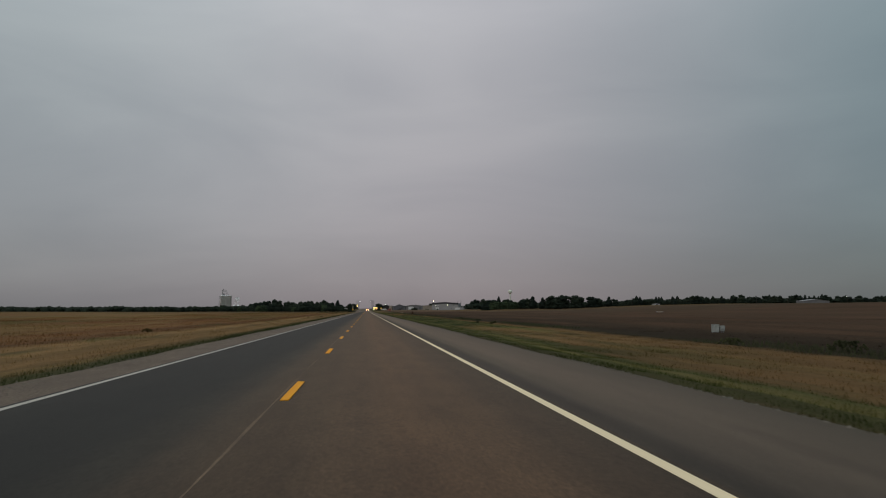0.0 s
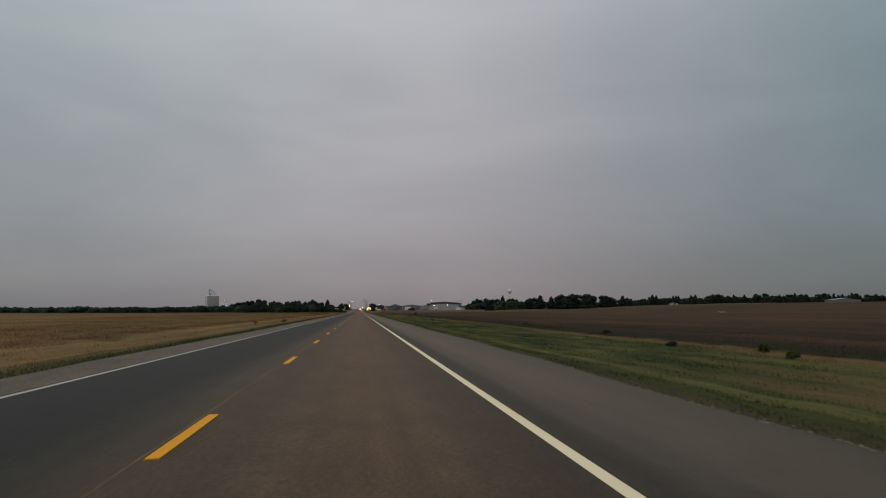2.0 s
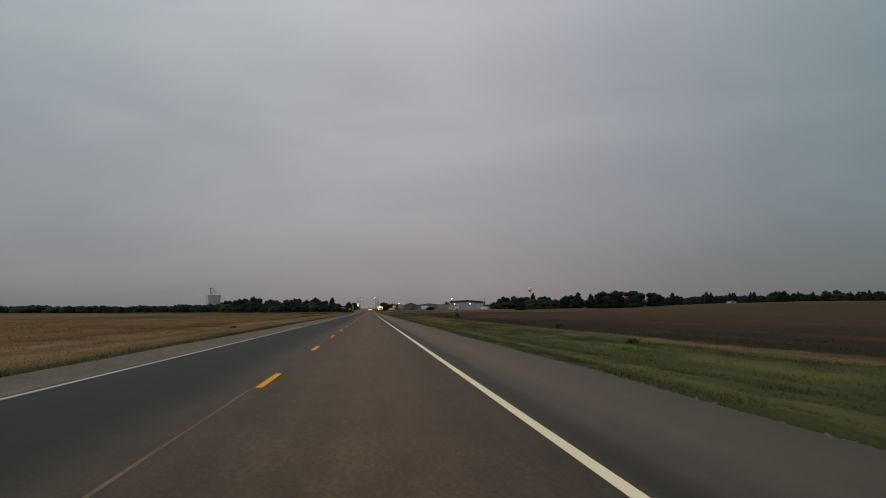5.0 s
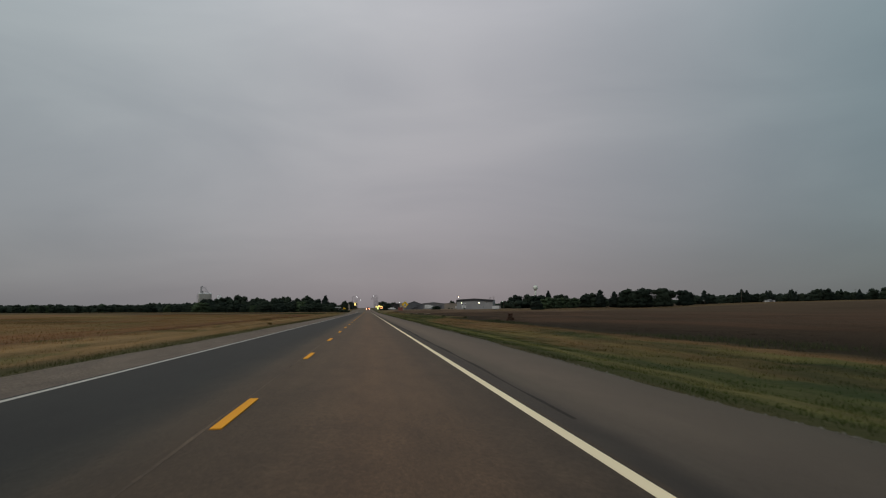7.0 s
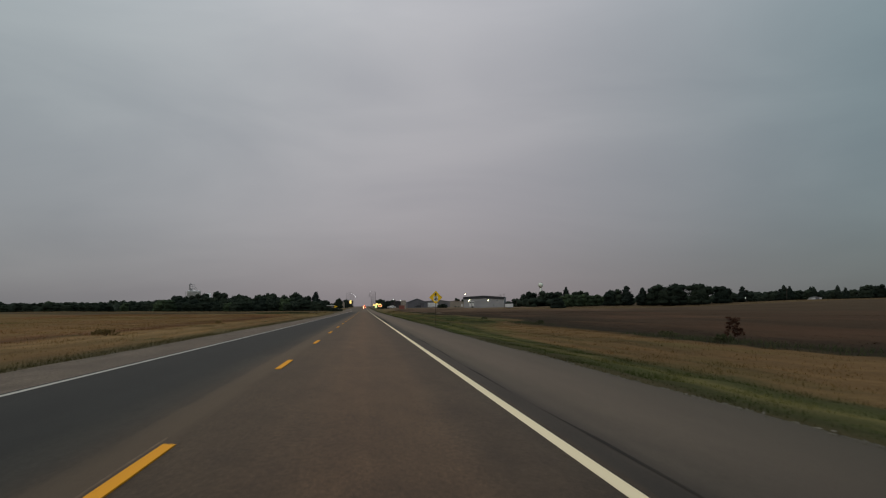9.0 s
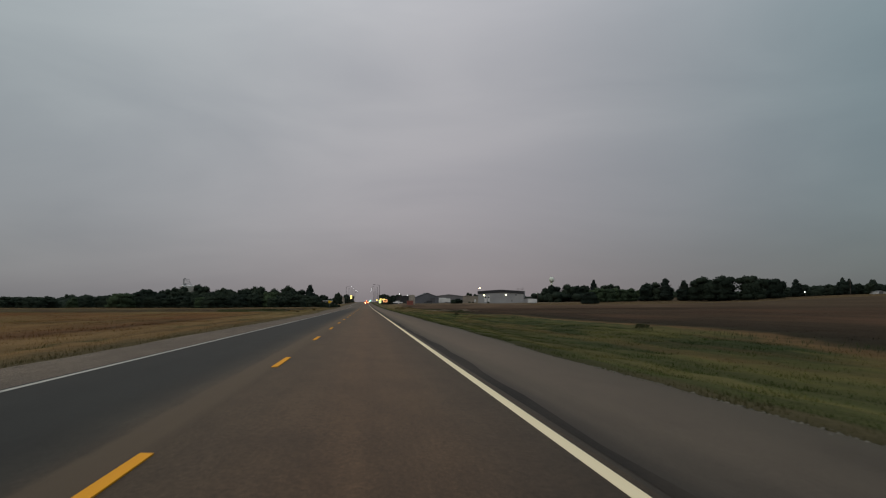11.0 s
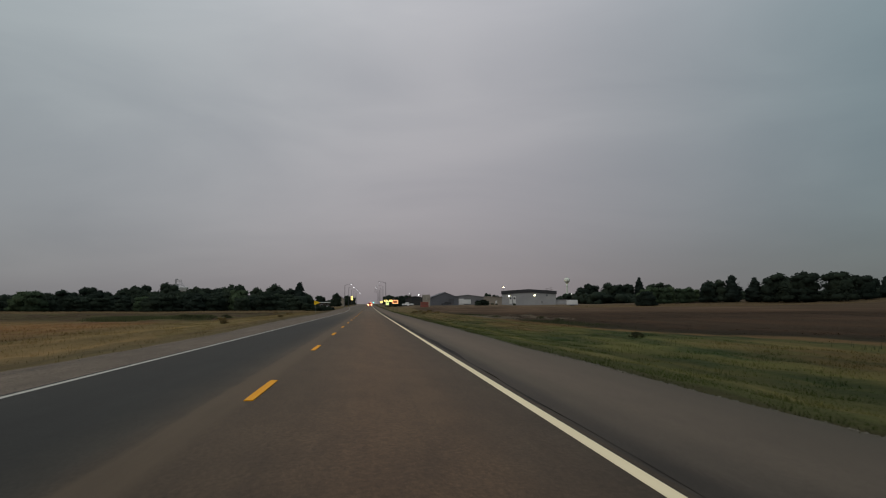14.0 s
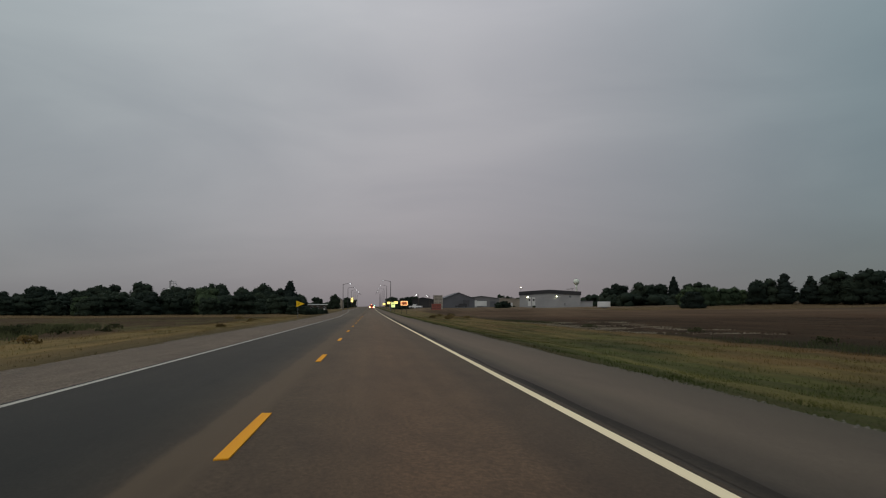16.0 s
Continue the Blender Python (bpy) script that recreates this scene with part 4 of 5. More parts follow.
def woods(name, xs, ys, heights, n, leaf, mat, label):
    """A far belt of woodland as one mass of leaf clumps with an uneven skyline."""
    n = n // 6
    x = rng.uniform(xs[0], xs[1], n)
    y = rng.uniform(ys[0], ys[1], n)
    ph = rng.uniform(0, 6.28, 4)
    sky = 0.62 + 0.10 * np.sin(x / 7.7 + ph[0] + 1.3 * np.sin(x / 31.0)) + 0.09 * np.sin(x / 3.7 + ph[1]) + 0.16 * np.sin(x / 41.0 + ph[2]) * np.sin(x / 17.0 + ph[3])
    top = (heights[0] + (heights[1] - heights[0]) * sky) * np.sqrt(rng.uniform(0.15, 1.0, n))
    r = rng.uniform(2.6, 5.0, n) * leaf
    z = np.maximum(top - r, 0.3)
    v, f = foliage_mass(np.stack([x, y, ground_z(x, y) + z, r * 1.25, r], 1), n * 7, leaf * 0.55)
    ob = new(name, fast_mesh(name, v, f, mat))
    tagged(ob, label, "woodland", kind="stuff")


woods("far_woods", (-640, -120), (745, 800), (3.6, 6.2), 8200, 0.7, M_LEAF, "dark low woodland along the far edge of the field")
woods("far_woods", (-140, -24), (775, 850), (4.4, 7.0), 5200, 0.55, M_LEAF, "dense dark thicket behind the shelter belt")
woods("far_woods", (-1500, -560), (900, 1050), (4.0, 10.0), 5200, 1.3, M_LEAF, "distant dark belt of low woods")
woods("far_woods", (600, 1500), (900, 1060), (4.0, 10.5), 5200, 1.2, M_LEAF, "distant belt of trees on the rise")
woods("far_woods", (-70, -22), (1120, 1500), (3.0, 8.5), 1800, 0.9, M_LEAF, "dark trees among the town's houses")
woods("far_woods", (24, 90), (1150, 1500), (2.5, 7.0), 1800, 0.9, M_LEAF, "dark trees behind the town's buildings")
woods("far_woods", (290, 660), (915, 975), (4.5, 9.0), 5600, 0.7, M_LEAF, "dark wood on the rise beyond the field")
woods("far_woods", (126, 190), (925, 985), (2.5, 8.5), 3400, 0.6, M_LEAF, "dense dark trees behind the farm field")
woods("far_woods", (90, 330), (1000, 1120), (3.0, 8.0), 3000, 0.9, M_LEAF, "dark trees behind the farm sheds")


def blades(name, xr, yr, n, tall, wide, mat, label, keep=None, side=1):
    """Grass: bunches of narrow bent blades rooted on the ground."""
    x = rng.uniform(xr[0], xr[1], n)
    y = rng.uniform(yr[0], yr[1], n)
    if keep is not None:
        ok = keep(x, y) > rng.random(n)
        x, y = x[ok], y[ok]
    n = len(x)
    per = 5
    x, y = np.repeat(x, per), np.repeat(y, per)
    k = n * per
    x = x + rng.normal(size=k) * 0.35
    y = y + rng.normal(size=k) * 1.2
    if abs(xr[0]) < 40:
        x = np.where(x > 0, np.maximum(x, 6.88 + 0.08 * np.sin(y * 0.13)), np.minimum(x, left_edge(y) - 0.08))
    z = ground_z(x, y)
    a = rng.uniform(0, 2 * np.pi, k)
    h = tall * rng.uniform(0.45, 1.2, k)
    w = wide * rng.uniform(0.7, 1.3, k)
    dx, dy = np.cos(a) * w, np.sin(a) * w
    bx, by = rng.normal(size=k) * 0.32 * h, rng.normal(size=k) * 0.32 * h
    v = np.stack([np.stack([x - dx, y - dy, z - 0.03], 1), np.stack([x + dx, y + dy, z - 0.03], 1), np.stack([x + bx, y + by, z + h], 1)], 1).reshape(-1, 3)
    ob = new(name, fast_mesh(name, v, np.arange(k * 3).reshape(-1, 3), mat))
    tagged(ob, label, "grass", kind="stuff")


def patchy(x, y, s, lo, hi, ph):
    q = np.sin(x / s + ph) * np.sin(y / (3.1 * s) + 1.7 * ph) + 0.6 * np.sin(x / (0.4 * s) + y / (1.7 * s) + ph)
    return np.clip((q - lo) / (hi - lo), 0, 1)


blades("verge_grass", (6.95, 10.9), (2, 700), 46000, 0.055, 0.015, M_GROWTH, "short green grass on the roadside verge", lambda x, y: 0.5 + 0.5 * patchy(x, y, 2.4, -0.8, 0.6, 0.4))
blades("ditch_grass", (10.9, 19.5), (2, 700), 46000, 0.075, 0.018, M_GROWTH, "green and dry golden grass in the roadside ditch", lambda x, y: 0.45 + 0.55 * patchy(x, y, 3.0, -0.5, 0.7, 2.0))
blades("field_edge_weeds", (19.3, 22.5), (2, 700), 9000, 0.26, 0.022, M_WEED, "dark green weeds along the edge of the field", lambda x, y: patchy(x, y, 3.5, 0.0, 0.9, 5.1) * np.where((y > 430) & (y < 550), 0.15, 1.0))
blades("field_stubble", (22.0, 90.0), (2, 720), 24000, 0.035, 0.035, M_GROWTH, "sparse brown stubble on the ploughed field")


def gravel(name, edge, spread, n, label):
    """Small angular stones scattered where the paving breaks up."""
    y = rng.uniform(4, 660, n)
    x = edge(y) + rng.normal(size=n) * spread
    r = rng.uniform(0.012, 0.035, n)
    corner = np.array([(1, 0, 0), (-0.5, 0.9, 0), (-0.6, -0.8, 0), (0.1, 0.1, 0.8)])
    z = np.maximum(ground_z(x, y), cross_z(x) + road_z(y) - 0.02 * (np.abs(x) > np.abs(edge(y))))
    c = np.stack([x, y, z], 1)
    v = (c[:, None] + corner[None] * r[:, None, None] * rng.uniform(0.7, 1.3, (n, 4, 1))).reshape(-1, 3)
    q = np.arange(n)[:, None] * 4
    f = np.concatenate([q + (0, 1, 3), q + (1, 2, 3), q + (2, 0, 3)])
    tagged(new(name, fast_mesh(name, v, f, M_GRAVEL)), label, "gravel", kind="stuff")


gravel("shoulder_gravel", lambda y: 6.97 + 0.10 * np.sin(y * 0.13) + 0.07 * np.sin(y * 0.41), 0.07, 7000, "pale crumbs of gravel along the shoulder's edge")
gravel("shoulder_gravel", lambda y: left_edge(y) + 0.25, 0.22, 8000, "pale crumbs of gravel on the shoulder's edge")
STRAW_SPOTS = np.stack([19.5 + 11.0 * rng.random(34) ** 1.8, rng.uniform(588, 634, 34)], 1)


def near_spots(x, y):
    d = np.min(((x[:, None] - STRAW_SPOTS[:, 0]) / 0.85) ** 2 + ((y[:, None] - STRAW_SPOTS[:, 1]) / 0.5) ** 2, axis=1)
    return np.exp(-d)


blades("straw_patch", (17.0, 33.0), (584, 638), 11000, 0.08, 0.10, M_STRAW, "pale straw scattered in clumps on the field", near_spots)
blades("field_weeds", (-34.0, -16.5), (580, 612), 5200, 0.42, 0.035, M_WEED, "dark weeds on the edge of the ploughed plot", lambda x, y: patchy(x, y, 4.0, 0.0, 0.7, 2.2))
blades("field_end_grass", (95.0, 420.0), (826, 885), 12000, 0.40, 0.09, M_GRASS_P, "pale dry grass along the top of the field")
blades("field_end_grass", (-150.0, -16.0), (692, 712), 6500, 0.40, 0.06, M_GRASS_P, "pale dry grass in front of the shelter belt")
blades("verge_grass", (-10.0, -5.5), (4, 690), 26000, 0.10, 0.016, M_GROWTH, "short dark green grass beside the road's shoulder", lambda x, y: (x < left_edge(y) - 0.05) * np.interp(y, [0, 380, 480], [1.0, 1.0, 0.1]) * (0.4 + 0.7 * patchy(x, y, 1.6, -0.4, 0.8, 0.9)) * (x > left_edge(y) - 2.4))
blades("verge_grass", (-16.0, -7.6), (4, 700), 22000, 0.075, 0.016, M_GROWTH, "dry golden grass on the roadside verge", lambda x, y: (x < left_edge(y) - 2.3) * (0.5 + 0.5 * patchy(x, y, 2.8, -0.5, 0.7, 2.6)))
blades("field_grass", (-70.0, -13.0), (4, 705), 56000, 0.11, 0.028, M_GROWTH, "olive and tan grass in the field", lambda x, y: (0.5 + 0.5 * patchy(x, y, 7.0, -0.7, 0.6, 4.4)) * np.where((y > 572) & (x < -17), 0.25, 1.0))


def weed(x, y, h, w, mat, label):
    h *= 0.72 if mat is not M_WEED_RED else 1.0
    ob = thing("weed", pose(x, y, gz(x, y) - 0.02), label, "weed", "roadside weeds")
    n = 60 if mat is not M_WEED_RED else 34
    a, r = rng.uniform(0, 6.283, n), rng.random(n) ** 0.7 * w * 0.6
    c = np.stack([np.cos(a) * r, np.sin(a) * r, rng.uniform(0.12, 0.92, n) ** 0.8 * h], 1)
    c[:, :2] *= (1.25 - 0.75 * c[:, 2:] / h)
    v, f = leaf_cloud(c, np.full(n, 0.10 * h), 9, 0.045 + 0.03 * h)
    v[:, 2] = np.maximum(v[:, 2], 0.01)
    leaves = new("leaves", fast_mesh("leaves", v, f, mat))
    leaves.parent = ob
    bm = bmesh.new()
    for _ in range(5):
        b = rng.uniform(0, 6.283)
        tube([(0, 0, -0.05), (math.cos(b) * w * 0.12, math.sin(b) * w * 0.12, h * 0.4), (math.cos(b) * w * 0.25, math.sin(b) * w * 0.25, h * 0.8)], [0.012, 0.009, 0.004], 5, bm)
    part("stems", bm, M_BARK, ob)


for x, y, h, w in ((12.5, 684, 0.7, 1.3), (13.4, 692, 0.8, 1.6), (14.6, 678, 0.7, 1.4), (15.3, 700, 0.9, 1.8), (16.5, 690, 0.8, 1.6), (13.8, 668, 0.6, 1.2), (18.2, 706, 0.9, 2.0), (17.4, 672, 0.7, 1.4)):
    weed(x, y, h, w, M_GRASS_O, "clump of dry olive weeds on the ditch bank")
weed(23.0, 376, 1.35, 0.95, M_WEED_RED, "russet bushy weed at the field's edge")
for x, y, h, w in ((21.3, 31.5, 0.75, 1.6), (19.8, 39, 0.5, 1.2), (20.4, 372, 0.6, 1.3), (21.0, 381, 0.5, 1.6), (17.2, 101, 0.45, 0.5), (18.3, 105, 0.45, 0.5), (16.8, 111, 0.4, 0.5),
                   (21.5, 420, 0.6, 0.9), (20.5, 455, 0.5, 1.1), (16.6, 533, 0.45, 0.8), (22.4, 575, 0.5, 1.2), (25.0, 596, 0.5, 1.3), (21.0, 610, 0.5, 1.4),
                   (19.5, 130, 0.5, 0.9), (21.0, 165, 0.5, 0.8), (15.5, 225, 0.45, 0.7), (20.5, 262, 0.6, 0.9)):
    weed(x, y, h, w, M_WEED, "low dark green weed in the roadside grass")
for x, y, h, w in ((-19.4, 588, 0.75, 1.7), (-21.0, 590, 0.8, 1.8), (-18.2, 591, 0.7, 1.5), (-22.6, 596, 0.8, 1.8), (-20.4, 598, 0.7, 1.6), (-24.2, 603, 0.7, 1.8), (-17.0, 596, 0.5, 1.0), (-18.8, 604, 0.6, 1.2)):
    weed(x, y, h, w, M_WEED, "dark weed clump at the edge of a bare plot")
for x, y, h, w in ((-13.9, 382, 0.55, 1.5), (-14.8, 384, 0.45, 1.2), (-9.3, 348, 0.40, 0.55), (-12.0, 180, 0.4, 0.6), (-9.5, 192, 0.35, 0.7), (-10.5, 205, 0.4, 0.8), (-14.0, 420, 0.5, 1.0),
                   (-12.2, 566, 0.5, 0.8), (-14.6, 578, 0.6, 1.2), (-11.8, 610, 0.5, 0.9), (-13.5, 640, 0.7, 1.2), (-17.5, 655, 0.8, 1.6), (-15.0, 60, 0.4, 0.7), (-11.0, 260, 0.4, 0.7)):
    weed(x, y, h, w, M_GRASS_O, "low olive weed in the dry grass")


# ---------------------------------------------------------------- signs and street furniture
def written(text, size, material, parent, m, name="numeral"):
    cu = bpy.data.curves.new("numeral", "FONT")
    cu.body = text
    cu.size = size
    cu.align_x, cu.align_y = "CENTER", "CENTER"
    cu.extrude = 0.001
    cu.offset = 0.012
    tmp = new("numeral_curve", cu)
    me = bpy.data.meshes.new_from_object(tmp.evaluated_get(bpy.context.evaluated_depsgraph_get()))
    bpy.data.objects.remove(tmp)
    me.materials.clear()
    me.materials.append(material)
    ob = new(name, me)
    ob.parent = parent
    ob.matrix_local = m
    return ob


def plate(outline, y0, y1):
    return prism(outline, y0, y1)


def rounded(points, r, seg=4):
    """An outline with its corners rounded off."""
    out = []
    n = len(points)
    for i in range(n):
        p, a, b = Vector(points[i]), Vector(points[i - 1]), Vector(points[(i + 1) % n])
        s, e = p + (a - p).normalized() * r, p + (b - p).normalized() * r
        for k in range(seg + 1):
            u = k / seg
            out.append(tuple(s * (1 - u) ** 2 + p * 2 * u * (1 - u) + e * u * u))
    return out


def bar(cx, cz, w, h, y):
    return box(cx - w / 2, y - 0.002, cz - h / 2, cx + w / 2, y, cz + h / 2)


def speed_ahead_sign(x, y):
    zc = 2.3 - gz(x, y)
    ob = thing("warning_sign", pose(x, y, gz(x, y), 0, 0, -3), "yellow diamond warning sign with arrow and 40 on a post", "road sign")
    r = 0.645
    panel = part("panel", plate(rounded([(0, zc - r), (r, zc), (0, zc + r), (-r, zc)], 0.06), -0.006, 0.0), M_SIGN_Y, ob)
    bm = bmesh.new()
    for k in range(4):
        a0, a1 = math.pi / 2 * k, math.pi / 2 * (k + 1)
        p, q = (math.cos(a0), math.sin(a0)), (math.cos(a1), math.sin(a1))
        prism([(p[0] * 0.604, zc + p[1] * 0.604), (q[0] * 0.604, zc + q[1] * 0.604), (q[0] * 0.59, zc + q[1] * 0.59), (p[0] * 0.59, zc + p[1] * 0.59)], -0.009, -0.007, bm)
    part("border", bm, M_BLACK, panel, "black painted border")
    part("arrow", plate([(-0.05, zc + 0.17), (0.05, zc + 0.17), (0.05, zc + 0.29), (0.15, zc + 0.29), (0, zc + 0.46), (-0.15, zc + 0.29), (-0.05, zc + 0.29)], -0.010, -0.007), M_BLACK, panel, "black arrow")
    part("inset", plate(rounded([(-0.2, zc - 0.36), (0.2, zc - 0.36), (0.2, zc + 0.13), (-0.2, zc + 0.13)], 0.03), -0.010, -0.007), M_WHITE_S, panel, "white speed panel")
    part("word_bar", bar(0, zc + 0.075, 0.26, 0.045, -0.0115), M_BLACK, panel)
    part("word_bar", bar(0, zc + 0.005, 0.22, 0.045, -0.0115), M_BLACK, panel)
    written("40", 0.34, M_BLACK, panel, pose(0, -0.012, zc - 0.185, 90))
    bm = box(-0.025, 0.003, -0.5, 0.025, 0.04, zc + 0.42, 0.006)
    part("post", bm, M_RUSTY, ob, "dark rusty steel post")
    for dz in (-0.3, 0.3):
        part("bolt", box(-0.012, -0.012, zc + dz - 0.012, 0.012, -0.0065, zc + dz + 0.012, 0.003), M_STEEL, ob)


speed_ahead_sign(8.6, 408.3)


def pennant_sign(x, y):
    zc = 2.1 - gz(x, y)
    ob = thing("pennant_sign", pose(x, y, gz(x, y), 0, 0, 4), "yellow pennant-shaped no-passing sign on a steel post", "road sign")
    panel = part("panel", plate(rounded([(-0.62, zc - 0.54), (0.75, zc), (-0.62, zc + 0.54)], 0.05), -0.006, 0.0), M_SIGN_Y, ob)
    for dz, w in ((0.16, 0.5), (0.0, 0.72), (-0.16, 0.4)):
        part("word_bar", bar(-0.32 + (w - 0.4) * 0.3, zc + dz, w * 0.7, 0.035, -0.009), M_BLACK, panel)
    part("post", box(-0.38, 0.003, -0.5, -0.32, 0.045, zc + 0.4, 0.006), M_STEEL, ob)


pennant_sign(-10.4, 671.8)


def board_sign(x, y, zc, w, h, face, label, bars=(), name="roadside_sign", legs=True):
    base = gz(x, y)
    ob = thing(name, pose(x, y, base), label, "sign")
    z = zc - base
    part("frame", box(-w / 2 - 0.06, 0.0, z - h / 2 - 0.06, w / 2 + 0.06, 0.18, z + h / 2 + 0.06, 0.02), M_OFFWHITE if face is M_GREEN_LIT else M_STEEL, ob)
    f = part("face", box(-w / 2, -0.012, z - h / 2, w / 2, -0.003, z + h / 2), face, ob)
    for dz, bw, bh in bars:
        part("word_bar", box(-bw / 2, -0.02, z + dz - bh / 2, bw / 2, -0.014, z + dz + bh / 2), M_BLACK, f)
    if legs:
        for s in (-1, 1):
            part("post", box(s * w * 0.36 - 0.05, 0.03, -0.5, s * w * 0.36 + 0.05, 0.13, z - h / 2 - 0.05, 0.01), M_WOODPOLE, ob)
    return ob


neon = board_sign(9.8, 741, 2.75, 1.75, 1.1, M_ORANGE_LIT, "lit orange sign board with a glowing rim on two posts", ((0.05, 0.95, 0.2), (-0.2, 0.7, 0.12)))
zn = 2.75 - gz(9.8, 741)
for x0, z0, x1, z1 in ((-0.86, 0.44, 0.86, 0.54), (-0.86, -0.54, 0.86, -0.44), (-0.86, -0.439, -0.76, 0.439), (0.76, -0.439, 0.86, 0.439)):
    part("neon_rim", box(x0, -0.05, zn + z0, x1, -0.015, zn + z1, 0.01), M_NEON, neon, "glowing warm white rim")
board_sign(8.4, 790, 2.6, 1.1, 1.5, M_GREEN_LIT, "lit pale green business sign on posts", ((0.2, 0.7, 0.2),))
board_sign(12.2, 880, 4.1, 1.6, 0.9, M_YELLOW_LIT, "lit yellow business sign on posts", ((0.0, 1.0, 0.2),))
board_sign(-11.5, 1090, 7.6, 1.4, 3.0, M_YELLOW_LIT, "tall lit yellow business sign", ((0.3, 0.8, 0.4),))
board_sign(12.5, 1010, 5.0, 2.2, 1.2, M_YELLOW_LIT, "lit yellow sign of a roadside business", ((0.0, 1.4, 0.25),))
board_sign(11.4, 1130, 5.0, 1.8, 1.4, M_YELLOW_LIT, "lit yellow sign of a roadside shop", ((0.0, 1.0, 0.25),))


def street_lamp(side, m, height=11.2):
    ob = thing("street_lamp", m, "tall dark steel street lamp with a lit head", "street lamp", "street lamps along the town road")
    part("base", tube([(0, 0, -0.3), (0, 0, 0.25), (0, 0, 0.5)], [0.24, 0.22, 0.14], 10), M_STEEL, ob)
    part("pole", tube([(0, 0, 0.3), (0, 0, height * 0.5), (0, 0, height)], [0.15, 0.12, 0.085], 10), M_POLE, ob)
    s = -side
    part("arm", tube([(0, 0, height - 0.25), (s * 0.9, 0, height + 0.12), (s * 1.9, 0, height + 0.28), (s * 2.7, 0, height + 0.30)], [0.06, 0.055, 0.05, 0.045], 8), M_POLE, ob)
    head = part("head", box(s * 2.6 - 0.12, -0.17, height + 0.2, s * 2.6 + s * 0.75 + 0.12, 0.17, height + 0.40, 0.05), M_POLE, ob)
    part("lens", box(s * 3.0 - 0.16, -0.12, height + 0.07, s * 3.0 + 0.16, 0.12, height + 0.197, 0.03), M_LAMP, head, "glowing lens")
    return ob


lamp_r = street_lamp(1, pose(8.8, 838, gz(8.8, 838)))
lamp_l = street_lamp(-1, pose(-10.2, 872, gz(-10.2, 872)))
for i in range(1, 6):
    copy_thing(lamp_r, pose(8.8, 838 + 72 * i, gz(8.8, 838 + 72 * i)))
    copy_thing(lamp_l, pose(-10.2, 872 + 72 * i, gz(-10.2, 872 + 72 * i)))


def utility_pole(x, y, h, arms=1):
    ob = thing("utility_pole", pose(x, y, gz(x, y), 0, 0, rng.uniform(-8, 8)), "weathered wooden utility pole with cross-arms", "utility pole", "utility poles")
    part("pole", tube([(0, 0, -0.5), (0, 0, h * 0.5), (0.05, 0, h)], [0.17, 0.14, 0.10], 8), M_WOODPOLE, ob)
    for k in range(arms):
        z = h - 0.4 - 0.9 * k
        a = part("crossarm", box(-1.2, -0.17, z - 0.06, 1.2, -0.08, z + 0.06, 0.01), M_WOODPOLE, ob)
        for s in (-1.05, -0.45, 0.45, 1.05):
            part("insulator", tube([(s, -0.125, z + 0.05), (s, -0.125, z + 0.16), (s, -0.125, z + 0.22)], [0.03, 0.05, 0.02], 6), M_STEEL, a)


for x, y, h in ((116, 990, 10.5), (121, 1000, 11.0), (298, 860, 9.5), (370, 905, 9.5), (430, 915, 9.5)):
    utility_pole(x, y, h, 2 if x < 125 else 1)


def yard_light(x, y, h, label="wooden pole with a lit yard light"):
    ob = thing("yard_light", pose(x, y, gz(x, y)), label, "yard light", "yard lights")
    part("pole", tube([(0, 0, -0.4), (0, 0, h)], [0.12, 0.08], 8), M_WOODPOLE, ob)
    part("arm", tube([(0, 0, h - 0.3), (-0.5, -0.3, h + 0.05), (-0.9, -0.5, h + 0.05)], [0.04, 0.035, 0.03], 6), M_STEEL, ob)
    head = part("head", tube([(-0.95, -0.55, h + 0.1), (-0.95, -0.55, h - 0.1)], [0.14, 0.26], 10), M_STEEL, ob)
    part("lens", tube([(-0.95, -0.55, h - 0.11), (-0.95, -0.55, h - 0.22), (-0.95, -0.55, h - 0.30)], [0.16, 0.15, 0.06], 10), M_YARD, head, "glowing lens")


for x, y, h in ((439, 850, 6.5), (476, 850, 6.5), (545, 846, 8.0), (262, 848, 4.0), (120, 940, 6.0), (23.5, 905, 6.4), (29.0, 912, 6.0), (80, 1010, 5.0)):
    yard_light(x, y, h)


# ---------------------------------------------------------------- buildings
def ribs(bm, x0, x1, y, z0, top, pitch):
    """Upright ribs of metal siding on a face that looks along -y; top is a function of x."""
    n = int((x1 - x0) / pitch)
    for i in range(n + 1):
        x = x0 + (x1 - x0) * i / max(n, 1)
        box(x - 0.035, y - 0.045, z0, x + 0.035, y - 0.003, top(x), 0, bm)
    return bm


def wall_lamp(parent, x, y, z, mat=None, size=0.42):
    b = part("wall_lamp", box(x - size * 0.6, y - 0.18, z, x + size * 0.6, y - 0.004, z + size * 0.8, 0.03), M_FASCIA, parent, "dark housing of a lit wall lamp")
    part("lens", box(x - size * 0.5, y - 0.32, z - size * 0.75, x + size * 0.5, y - 0.02, z - 0.005, 0.05), mat or M_WALLPACK, b, "glowing lens")


